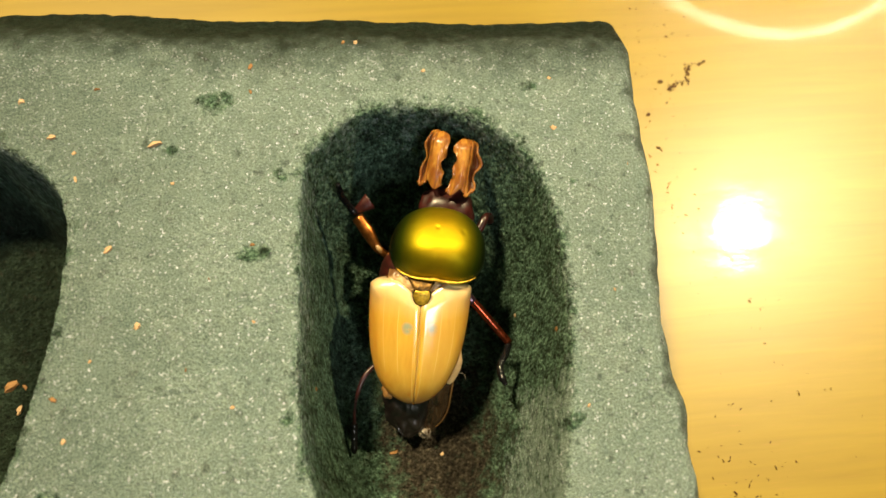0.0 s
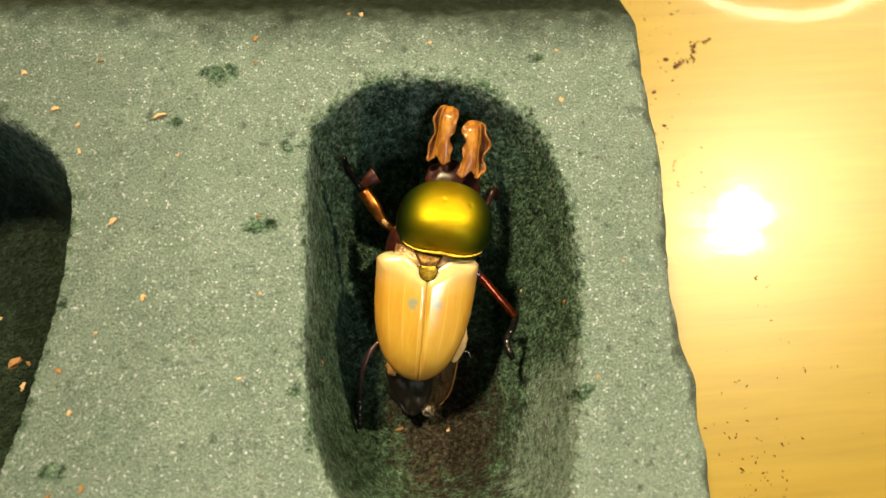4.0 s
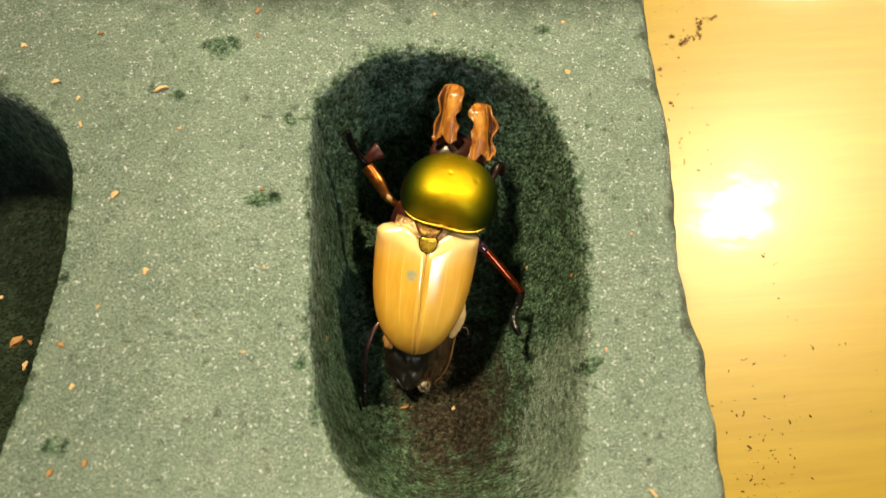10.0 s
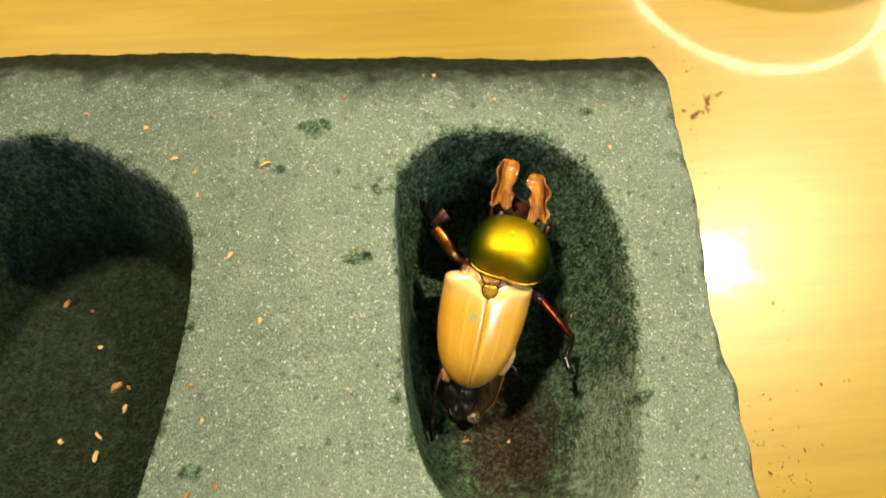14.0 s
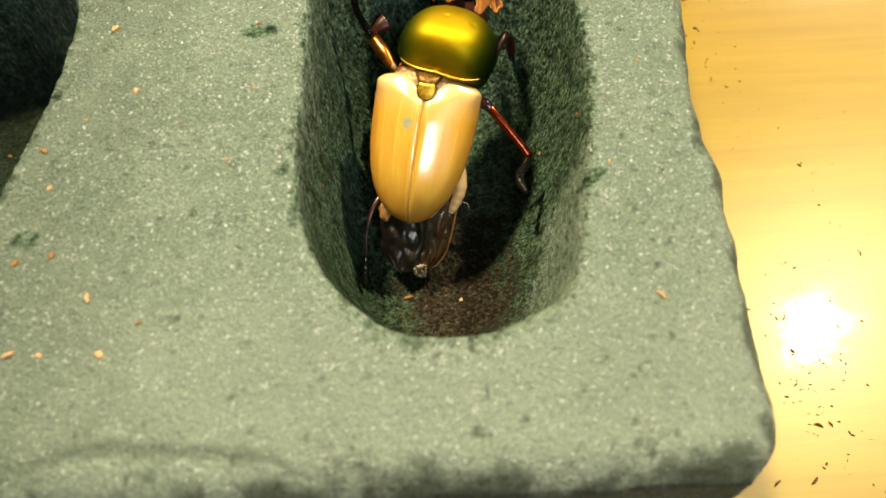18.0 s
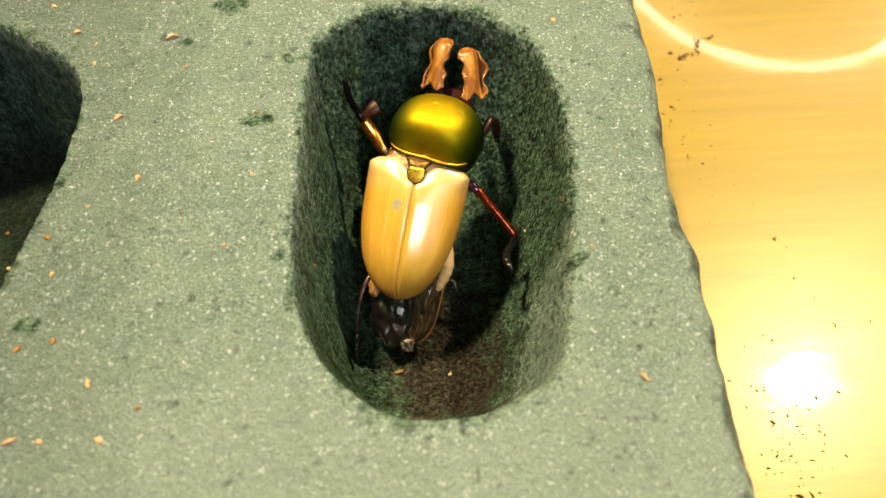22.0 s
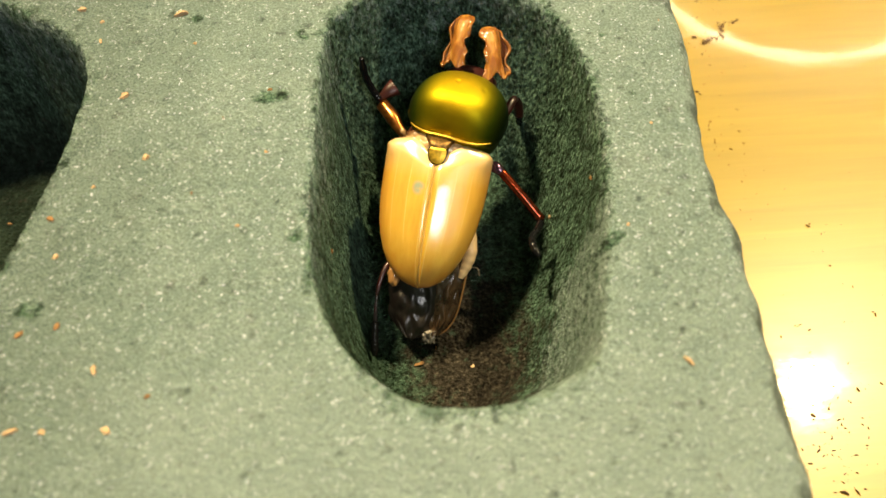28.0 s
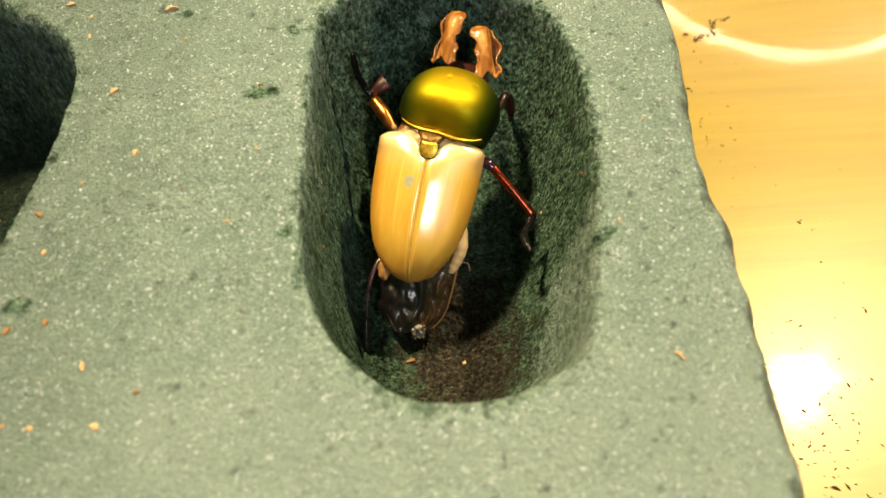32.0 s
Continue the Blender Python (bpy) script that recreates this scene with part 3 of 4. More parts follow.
def elytron_material():
    m, nt, b = mat("cream_soft_elytron")
    streak = noise_tex(nt, coords(nt, (1, 0.16, 1)), 620, 4, 0.6)
    cloud = noise_tex(nt, coords(nt, (1, 0.6, 1)), 140, 4, 0.55)
    u, v = attribute(nt, "along"), attribute(nt, "across")
    base = ramp(nt, streak, [(0.3, (0.50, 0.246, 0.018)), (0.7, (0.63, 0.358, 0.046))])
    base = mix(nt, ramp(nt, cloud, [(0.35, (0, 0, 0)), (0.75, (0.4, 0.4, 0.4))]), base, (0.62, 0.395, 0.060))
    # amber outer edge and tail
    base = mix(nt, ramp(nt, v, [(0.34, (0, 0, 0)), (0.90, (0.80, 0.80, 0.80))]), base, (0.49, 0.190, 0.010))
    base = mix(nt, ramp(nt, u, [(0.76, (0, 0, 0)), (0.93, (0.6, 0.6, 0.6)), (1.0, (0.95, 0.95, 0.95))]), base, (0.33, 0.110, 0.010))
    # pale thin skin at the shoulders
    base = mix(nt, ramp(nt, u, [(0.02, (0.75, 0.75, 0.75)), (0.13, (0.25, 0.25, 0.25)), (0.26, (0, 0, 0))]), base, (0.74, 0.56, 0.32))
    # seam ridge and two fine veins
    wavy = nt.nodes.new("ShaderNodeMath")
    wavy.operation = "MULTIPLY_ADD"
    wavy.inputs[1].default_value = 0.05
    nt.links.new(cloud, wavy.inputs[0])
    nt.links.new(v, wavy.inputs[2])
    lines = ramp(nt, v, [(0.004, (0.7, 0.7, 0.7)), (0.016, (0, 0, 0)), (0.050, (0, 0, 0)), (0.058, (0.5, 0.5, 0.5)), (0.068, (0, 0, 0))])
    base = mix(nt, lines, base, (0.74, 0.49, 0.15))
    veins = ramp(nt, wavy.outputs[0], [(0.262, (0, 0, 0)), (0.270, (0.55, 0.55, 0.55)), (0.278, (0, 0, 0)), (0.462, (0, 0, 0)), (0.470, (0.4, 0.4, 0.4)), (0.478, (0, 0, 0))])
    base = mix(nt, mix(nt, ramp(nt, u, [(0.12, (0, 0, 0)), (0.20, (1, 1, 1)), (0.60, (1, 1, 1)), (0.72, (0, 0, 0))]), (0, 0, 0), veins), base, (0.76, 0.54, 0.20))
    # blue-grey spots beside the seam
    parts = []
    for value, centre, radius in ((v, 0.135, 0.080), (u, 0.315, 0.062)):
        n = nt.nodes.new("ShaderNodeMath")
        n.operation = "MULTIPLY_ADD"
        n.inputs[1].default_value, n.inputs[2].default_value = 1 / radius, -centre / radius
        nt.links.new(value, n.inputs[0])
        sq = nt.nodes.new("ShaderNodeMath")
        sq.operation = "MULTIPLY"
        nt.links.new(n.outputs[0], sq.inputs[0])
        nt.links.new(n.outputs[0], sq.inputs[1])
        parts.append(sq.outputs[0])
    total = nt.nodes.new("ShaderNodeMath")
    total.operation = "ADD"
    nt.links.new(parts[0], total.inputs[0])
    nt.links.new(parts[1], total.inputs[1])
    spot = ramp(nt, total.outputs[0], [(0.10, (1, 1, 1)), (0.95, (0, 0, 0))])
    spot = mix(nt, 1.0, spot, ramp(nt, noise_tex(nt, coords(nt), 900, 3, 0.6), [(0.28, (0.25, 0.25, 0.25)), (0.52, (0.92, 0.92, 0.92))]), "MULTIPLY")
    base = mix(nt, spot, base, (0.22, 0.28, 0.22))
    nt.links.new(base, b.inputs["Base Color"])
    b.inputs["Roughness"].default_value = 0.36
    b.inputs["Subsurface Weight"].default_value = 0.30
    b.inputs["Subsurface Radius"].default_value = (0.0022, 0.0012, 0.0005)
    b.inputs["Subsurface Scale"].default_value = 1.0
    b.inputs["Coat Weight"].default_value = 1.0
    b.inputs["Coat Roughness"].default_value = 0.26
    b.inputs["Specular IOR Level"].default_value = 0.18
    b.inputs["Coat IOR"].default_value = 2.1
    bump(nt, b, streak, 0.16, 0.0003)
    return m


def pronotum_material():
    m, nt, b = mat("golden_green_metallic_cuticle")
    tc = nt.nodes.new("ShaderNodeTexCoord")
    pores = nt.nodes.new("ShaderNodeTexVoronoi")
    pores.inputs["Scale"].default_value = 5200
    nt.links.new(tc.outputs["Object"], pores.inputs["Vector"])
    cloud = noise_tex(nt, tc.outputs["Object"], 260, 4, 0.6)
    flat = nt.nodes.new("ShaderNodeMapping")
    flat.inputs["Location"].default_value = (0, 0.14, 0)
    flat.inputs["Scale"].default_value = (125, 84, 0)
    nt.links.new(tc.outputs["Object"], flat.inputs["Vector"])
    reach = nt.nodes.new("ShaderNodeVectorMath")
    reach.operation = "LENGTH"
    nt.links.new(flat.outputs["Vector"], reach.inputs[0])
    # green margin is its own; the near-black rim also paints the sides' shade
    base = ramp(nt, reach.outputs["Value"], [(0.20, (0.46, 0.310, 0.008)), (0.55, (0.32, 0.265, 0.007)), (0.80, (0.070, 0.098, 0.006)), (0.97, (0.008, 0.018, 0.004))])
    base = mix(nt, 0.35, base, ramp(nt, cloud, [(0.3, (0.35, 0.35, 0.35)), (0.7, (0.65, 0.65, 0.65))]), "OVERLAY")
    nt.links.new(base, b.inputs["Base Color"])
    b.inputs["Metallic"].default_value = 1.0
    b.inputs["Roughness"].default_value = 0.55
    bump(nt, b, mix(nt, 0.4, ramp(nt, pores.outputs["Distance"], [(0, (0, 0, 0)), (1, (1, 1, 1))]), ramp(nt, noise_tex(nt, tc.outputs["Object"], 1500, 3, 0.7), [(0.2, (0, 0, 0)), (0.8, (1, 1, 1))])), 0.12, 0.0002)
    return m


def collar_mesh(material):
    """A wrinkled skirt of skin between pronotum and wing cases."""
    verts, faces = [], []
    nu, nv = 22, 70
    for i in range(nu + 1):
        u = i / nu
        for j in range(nv + 1):
            a = (j / nv * 2 - 1) * 1.15
            r = 0.60 + 0.06 * u
            wr = 0.022 * noise.noise(Vector((a * 5, u * 4, 2))) + 0.010 * abs(noise.noise(Vector((a * 14, u * 8, 5))))
            y = 0.32 - (0.20 + 0.14 * math.cos(a) ** 4) * u
            verts.append((r * math.sin(a) * CM, (y + wr) * CM, (0.36 * math.cos(a) ** 0.8 - 0.20 + 0.14 * math.sin(u * 2.2) + wr) * CM))
    n = nv + 1
    for i in range(nu):
        for j in range(nv):
            faces.append((i * n + j, (i + 1) * n + j, (i + 1) * n + j + 1, i * n + j + 1))
    return mesh_from("collar", verts, faces, material)


def scutellum_mesh(material, grow=0.0, drop=0.0):
    """A flat tongue-shaped shield with a straight front edge."""
    verts, faces = [(0, 0.04 * CM, (0.445 - drop) * CM)], []
    nr, nk = 7, 40
    for i in range(1, nr + 1):
        r = i / nr
        for k in range(nk):
            a = 2 * math.pi * k / nk
            c, s = math.cos(a), math.sin(a)
            x = (0.140 + grow) * math.copysign(abs(c) ** 0.75, c)
            y = (0.07 + grow) * math.copysign(abs(s) ** 0.6, s) if s > 0 else (0.19 + grow) * s
            verts.append((x * r * CM, (y * r + 0.04) * CM, (0.445 - drop - 0.025 * r ** 2.5 - 0.03 * max(0, y) * r) * CM))
    for k in range(nk):
        faces.append((0, 1 + k, 1 + (k + 1) % nk))
    for i in range(nr - 1):
        for k in range(nk):
            a, b = 1 + i * nk, 1 + (i + 1) * nk
            faces.append((a + k, b + k, b + (k + 1) % nk, a + (k + 1) % nk))
    return mesh_from("scutellum", verts, faces, material)


def plate_mesh(material):
    """A slightly arched trapezoid, wider in front, sinking under the pronotum."""
    verts, faces = [], []
    nu, nv = 12, 16
    for i in range(nu + 1):
        u = i / nu
        for j in range(nv + 1):
            v = j / nv * 2 - 1
            dent = 0.012 * noise.noise(Vector((u * 9, v * 9, 1)))
            verts.append((v * (0.150 + 0.14 * u) * CM, (0.10 + 0.24 * u) * CM, (0.432 - 0.04 * v * v - 0.06 * max(0, abs(v) - 0.85) / 0.15 - 0.24 * u * u + dent) * CM))
    n = nv + 1
    for i in range(nu):
        for j in range(nv):
            faces.append((i * n + j, i * n + j + 1, (i + 1) * n + j + 1, (i + 1) * n + j))
    return mesh_from("mesonotum", verts, faces, material)


def side_fold_mesh(material):
    """The ridged flank of the abdomen that shows past the wing cases."""
    line = smooth_line([(0.66 * CM, -1.10 * CM, -0.20 * CM), (0.74 * CM, -1.45 * CM, -0.26 * CM), (0.70 * CM, -1.72 * CM, -0.31 * CM), (0.63 * CM, -1.92 * CM, -0.35 * CM)], 12)
    rr = [(0.105 + 0.004 * math.cos(k * 1.05)) * CM * (1 - 0.5 * (k / len(line)) ** 3) for k in range(len(line))]
    return mesh_from("side_fold", *tube_data(line, rr, 14), material)


def margin_mesh(material):
    pts, rr = [], []
    for k in range(49):
        f = k / 48
        x, y = outline(math.pi * (1.22 + 0.58 * f))
        pts.append((x * CM * 1.0, y * CM * 1.05, (0.06 + 0.05 * math.sin(math.pi * f)) * CM))
        rr.append((0.012 + 0.024 * math.sin(math.pi * f) ** 2) * CM)
    return mesh_from("rear_margin", *tube_data(pts, rr, 8, 0.7), material)


def mandible_material():
    m, nt, b = mat("amber_furred_mandible")
    streak = noise_tex(nt, coords(nt, (1, 0.25, 1)), 900, 5, 0.65, 0.5)
    patch = noise_tex(nt, coords(nt), 330, 3, 0.6)
    base = ramp(nt, streak, [(0.30, (0.10, 0.030, 0.004)), (0.5, (0.25, 0.100, 0.013)), (0.70, (0.46, 0.235, 0.042))])
    base = mix(nt, ramp(nt, patch, [(0.42, (0, 0, 0)), (0.7, (0.75, 0.75, 0.75))]), base, (0.17, 0.046, 0.010))
    base = mix(nt, ramp(nt, attribute(nt, "gutter"), [(0.10, (0, 0, 0)), (0.45, (0.96, 0.96, 0.96))]), base, (0.050, 0.013, 0.004))
    base = mix(nt, ramp(nt, attribute(nt, "rim"), [(0.30, (0, 0, 0)), (0.95, (0.55, 0.55, 0.55))]), base, (0.14, 0.050, 0.013))
    nt.links.new(base, b.inputs["Base Color"])
    b.inputs["Roughness"].default_value = 0.42
    b.inputs["Subsurface Weight"].default_value = 0.15
    b.inputs["Subsurface Radius"].default_value = (0.0012, 0.0004, 0.0001)
    b.inputs["Specular IOR Level"].default_value = 0.25
    b.inputs["Coat Weight"].default_value = 0.35
    b.inputs["Coat Roughness"].default_value = 0.14
    bump(nt, b, streak, 0.55, 0.0004)
    return m


def crinkled(name, color, rough, coat, scale, depth, patches=None):
    """A wet skin with sharp small creases."""
    m, nt, b = mat(name)
    n = noise_tex(nt, coords(nt), scale, 4, 0.6, 1.0)
    base = ramp(nt, n, [(0.3, tuple(c * 0.55 for c in color)), (0.7, tuple(min(1, c * 1.4) for c in color))])
    if patches:
        base = mix(nt, ramp(nt, noise_tex(nt, coords(nt), scale * 0.45, 3, 0.6), [(0.48, (0, 0, 0)), (0.60, (0.9, 0.9, 0.9))]), base, patches)
    nt.links.new(base, b.inputs["Base Color"])
    b.inputs["Roughness"].default_value = rough
    b.inputs["Coat Weight"].default_value = coat
    b.inputs["Coat Roughness"].default_value = 0.08
    bump(nt, b, n, 0.8, depth)
    return m


def build_beetle():
    cream, gold = elytron_material(), pronotum_material()
    brown = plain("dark_red_brown_cuticle", (0.026, 0.004, 0.003), 0.36, 0.0, 0.12, 0.7, 500)
    black = plain("black_glossy_cuticle", (0.004, 0.004, 0.005), 0.15, 0.0, 0.0, 0.25, 300, 0.30)
    copper = plain("copper_red_metallic_cuticle", (0.24, 0.040, 0.014), 0.24, 0.95, 0.2, 0.7, 900)
    rose = plain("rose_copper_metallic_cuticle", (0.26, 0.092, 0.020), 0.28, 0.95, 0.2, 0.6, 900)
    tan = mandible_material()
    smoke = crinkled("smoky_wet_wing_membrane", (0.007, 0.005, 0.005), 0.34, 0.22, 120, 0.0003)
    bronze = plain("bronze_pitted_cuticle", (0.115, 0.062, 0.013), 0.45, 0.7, 0.0, 0.9, 2200)
    skin = crinkled("tan_crinkled_membrane", (0.46, 0.30, 0.13), 0.35, 0.4, 420, 0.0002, (0.13, 0.055, 0.018))
    lip = plain("bright_gold_cuticle", (0.50, 0.32, 0.03), 0.40, 0.75, 0.0, 0.6, 1100)
    pale = crinkled("pale_crumpled_membrane", (0.17, 0.145, 0.115), 0.2, 0.6, 600, 0.0004)
    amber = crinkled("brown_clear_wing_membrane", (0.036, 0.020, 0.010), 0.26, 0.4, 180, 0.0003)
    vein = plain("amber_wing_vein", (0.26, 0.13, 0.04), 0.3, 0.0, 0.4)
    flesh = plain("pale_cream_membrane", (0.62, 0.42, 0.20), 0.45, 0.0, 0.2)
    FOOT.append(black)
    beetle = thing("beetle", "golden-green stag beetle with soft cream elytra lying in the foam hollow", "beetle")
    beetle.matrix_world = BODY
    # hind body, which swings with the wing cases on it
    ab = child("abdomen", blob_mesh("abdomen", (0.70, 1.20, 0.42), flesh, 3, 0.05, 24), beetle, "pale cream segmented abdomen")
    ab.data.transform(pose(0.0003, -0.0100, -0.0034))
    for side in (-1, 1):
        e = child("elytron", elytron_mesh(side, cream), ab, "soft cream translucent elytron")
        thicken(e, 0.0003)
    child("collar", collar_mesh(skin), ab, "pale crinkled membrane behind the pronotum")
    shield = child("scutellum", scutellum_mesh(lip), ab, "small golden shield plate")
    child("shield_edge", scutellum_mesh(black, 0.015, 0.014), shield, "dark edge round the shield")
    child("mesonotum", plate_mesh(bronze), ab, "pitted bronze plate before the shield")
    for side in (-1, 1):
        size = (1.50, 0.50) if side < 0 else (1.48, 0.36)
        wing = child("hind_wing", wing_mesh(side, *size, smoke if side < 0 else amber, 2 + side), ab, "dark crumpled wet hind wing" if side < 0 else "brown clear folded hind wing")
        wing.matrix_basis = pose(-0.0008, -0.0158, -0.0030, 6, -4, -2) if side < 0 else pose(0.0036, -0.0150, -0.0034, 7, 8, 4)
        if side > 0:
            child("vein", wing_vein(*size, side, vein), wing, "thin amber wing vein")
            tip = child("wing_tip", wing_tip(pale), wing, "pale crumpled wing tip")
            tip.matrix_basis = pose(-0.0022, -0.0138, 0.0002, 10, 0, 10)
    child("side_fold", side_fold_mesh(flesh), ab, "cream ridged flank")
    bulge = child("side_fold", blob_mesh("side_fold", (0.10, 0.17, 0.09), vein, 8, 0.3, 12), ab, "amber swollen flank")
    bulge.matrix_basis = pose(-0.0046, -0.0208, -0.0026, 0, 0, 12)
    thread = smooth_line([at_world(0.48, 2.62, -2.50), at_world(0.60, 2.56, -2.46), at_world(0.71, 2.52, -2.46), at_world(0.73, 2.40, -2.50)], 5)
    child("thread", mesh_from("thread", *tube_data(thread, lerp_list([0.00012, 0.00009, 0.00007], len(thread)), 6), pale), ab, "thin pale thread beside the wings")
    th = child("thorax", blob_mesh("thorax", (0.70, 0.62, 0.40), brown, 5, 0.04, 20), beetle, "dark brown thorax")
    th.matrix_basis = pose(0.0002, 0.0010, -0.0034)
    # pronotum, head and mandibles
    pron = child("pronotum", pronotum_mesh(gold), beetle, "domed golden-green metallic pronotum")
    child("rear_margin", margin_mesh(lip), pron, "thin golden rear margin")
    head = child("head", blob_mesh("head", (0.50, 0.44, 0.22), brown, 2, 0.12, 24), beetle, "dark red-brown head")
    jaws = []
    for side in (-1, 1):
        md = child("mandible", mandible_mesh(side, tan), beetle, "curled tan furred mandible")
        thicken(md, 0.00030)
        jaws.append(md)
    # legs
    leg(beetle, [(-0.20, 4.66, -1.65), (-0.40, 4.82, -1.58), (-0.55, 5.10, -1.50), (-0.72, 5.38, -1.45)],
        [(-0.78, 5.45, -1.42), (-0.62, 5.52, -1.32), (-0.47, 5.60, -1.28)],
        [(-0.76, 5.44, -1.40), (-0.86, 5.54, -1.26), (-0.96, 5.60, -0.98), (-0.99, 5.66, -0.60)], (rose, brown), 0.105, [0.05, 0.08, 0.13, 0.165], [0.06, 0.085, 0.125, 0.115])
    leg(beetle, [(0.95, 3.85, -1.45), (1.15, 3.68, -1.35), (1.5, 3.30, -1.58), (1.80, 2.98, -1.84)],
        [(1.80, 2.98, -1.82), (1.77, 2.90, -1.82), (1.71, 2.76, -1.80)],
        [(1.71, 2.76, -1.80), (1.60, 2.60, -1.76), (1.59, 2.42, -1.74), (1.66, 2.22, -1.74)], (copper, black), 0.078, [0.055, 0.06, 0.07], [0.085, 0.075, 0.070, 0.075])
    leg(beetle, [(1.2, 4.7, -1.5), (1.42, 4.95, -1.35), (1.55, 5.15, -1.3), (1.62, 5.25, -1.4)],
        [(1.62, 5.25, -1.4), (1.66, 5.3, -1.6), (1.7, 5.3, -1.9)],
        [(1.7, 5.3, -1.9), (1.72, 5.4, -2.1), (1.75, 5.5, -2.3)], (brown, brown), 0.075, [0.06, 0.09, 0.08])
    leg(beetle, [(-0.45, 3.0, -2.5), (-0.75, 2.75, -2.5), (-0.90, 2.5, -2.6), (-0.98, 2.3, -2.75)],
        [(-0.98, 2.3, -2.75), (-1.02, 2.1, -2.9), (-1.04, 1.95, -3.05)],
        [(-1.04, 1.95, -3.05), (-1.06, 1.75, -3.15), (-1.07, 1.6, -3.22), (-1.08, 1.45, -3.3)], (brown, black), 0.044)
    violet = plain("violet_black_cuticle", (0.075, 0.035, 0.060), 0.16, 0.7, 0.4)
    limb("trochanter", [(0.98, 3.84, -1.42), (1.10, 3.72, -1.33), (1.20, 3.63, -1.36)], [0.07, 0.10, 0.07], violet, beetle, 10, 0.8, "violet-black shiny leg joint")
    limb("trochanter", [(-0.33, 4.72, -1.60), (-0.38, 4.79, -1.53), (-0.43, 4.86, -1.54)], [0.035, 0.048, 0.035], skin, beetle, 10, 0.8, "pale cream leg joint")
    return beetle, ab, pron, head, jaws


def local_of(x, y, z, rx, ry, rz):
    """Rest pose in the beetle's space of a part that stands so in the world (centimetres from the foam's top, degrees)."""
    return BODY.inverted() @ pose(x * CM, y * CM, TOP + z * CM, rx, ry, rz)


# ---- the room and the table ----
def box_mesh(name, size, material, bevel=0.0):
    bm = bmesh.new()
    bmesh.ops.create_cube(bm, size=1.0, matrix=Matrix.Diagonal((*size, 1)))
    if bevel:
        bmesh.ops.bevel(bm, geom=bm.edges[:], offset=bevel, segments=3, affect="EDGES", profile=0.5)
    me = bpy.data.meshes.new(name)
    bm.to_mesh(me)
    bm.free()
    me.materials.append(material)
    return me


wall_paint = plain("dim_beige_wall_paint", (0.035, 0.029, 0.022), 0.9, vary=0.06, scale=6)
for name, size, place in (("wall_north", (3.6, 0.1, 2.4), (0, 1.75, 0.47)), ("wall_south", (3.6, 0.1, 2.4), (0, -1.75, 0.47)),
                          ("wall_east", (0.1, 3.4, 2.4), (1.75, 0, 0.47)), ("wall_west", (0.1, 3.4, 2.4), (-1.75, 0, 0.47)),
                          ("floor", (3.6, 3.6, 0.1), (0, 0, -0.78)), ("ceiling", (3.6, 3.6, 0.1), (0, 0, 1.72))):
    ob = tagged(new(name, box_mesh(name, size, wall_paint)), "plain dim beige painted surface", "wall" if "wall" in name else name, kind="structure")
    ob.location = place

wood = wood_material()
table = thing("table", "varnished yellow beech veneer table with fine straight grain", "table")
top = child("tabletop", box_mesh("tabletop", (1.3, 0.8, 0.03), wood, 0.004), table)
top.location = (0.05, 0.08, -0.015)
leg_wood = plain("beech_leg_wood", (0.45, 0.26, 0.09), 0.5)
for sx in (-1, 1):
    for sy in (-1, 1):
        o = child("leg", box_mesh("table_leg", (0.06, 0.06, 0.70), leg_wood, 0.004), table)
        o.location = (0.05 + sx * 0.58, 0.08 + sy * 0.34, -0.38)

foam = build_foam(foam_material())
beetle, abdomen, pronotum, head, jaws = build_beetle()


# ---- added rings for the mirrored arc, crumbs and chips ----
def lathe_mesh(name, profile, material, n=72):
    verts, faces = [], []
    for r, z in profile:
        for k in range(n):
            a = 2 * math.pi * k / n
            verts.append((r * math.cos(a), r * math.sin(a), z))
    for i in range(len(profile) - 1):
        for k in range(n):
            faces.append((i * n + k, i * n + (k + 1) % n, (i + 1) * n + (k + 1) % n, (i + 1) * n + k))
    return mesh_from(name, verts, faces, material)


def glow(name, color, strength):
    m, nt, b = mat(name)
    b.inputs["Base Color"].default_value = (0.8, 0.8, 0.8, 1)
    b.inputs["Emission Color"].default_value = (*color, 1)
    b.inputs["Emission Strength"].default_value = strength
    return m


def arc_ring(x, y):
    """An unseen lit ring added on a low stand, to mirror a bright arc in the varnish."""
    r, h, w = 0.0542, 0.059, 0.0011
    ob = thing("arc_ring", "unseen glowing white ring added to mirror a bright arc in the table", "lamp", group="ring lamps on the table")
    tube = [(r + w * math.cos(2 * math.pi * k / 12), h + w * math.sin(2 * math.pi * k / 12)) for k in range(13)]
    child("glow_ring", lathe_mesh("glow_ring", tube, TUBE, 96), ob, "glowing white ring added for the mirrored arc")
    tray = [(r - 0.0012, h + 0.002), (r - 0.0012, h + 0.004), (r + 0.0020, h + 0.004), (r + 0.0020, h + 0.002), (r - 0.0012, h + 0.002)]
    child("holder", lathe_mesh("holder", tray, RIM, 96), ob, "white ring-shaped holder")
    for k in range(3):
        a = 1.15 + 2 * math.pi * k / 3
        px, py = (r + 0.002) * math.cos(a), (r + 0.002) * math.sin(a)
        child("leg", mesh_from("leg", *tube_data([(px * 1.05, py * 1.05, 0), (px, py, h + 0.004)], [0.0012, 0.0012], 8), RIM), ob)
    ob.location = (x, y, 0)
    return ob


# glow of the added rings, there only for the arc in the varnish
TUBE = glow("arc_glow", (1.0, 0.88, 0.66), 25.0)
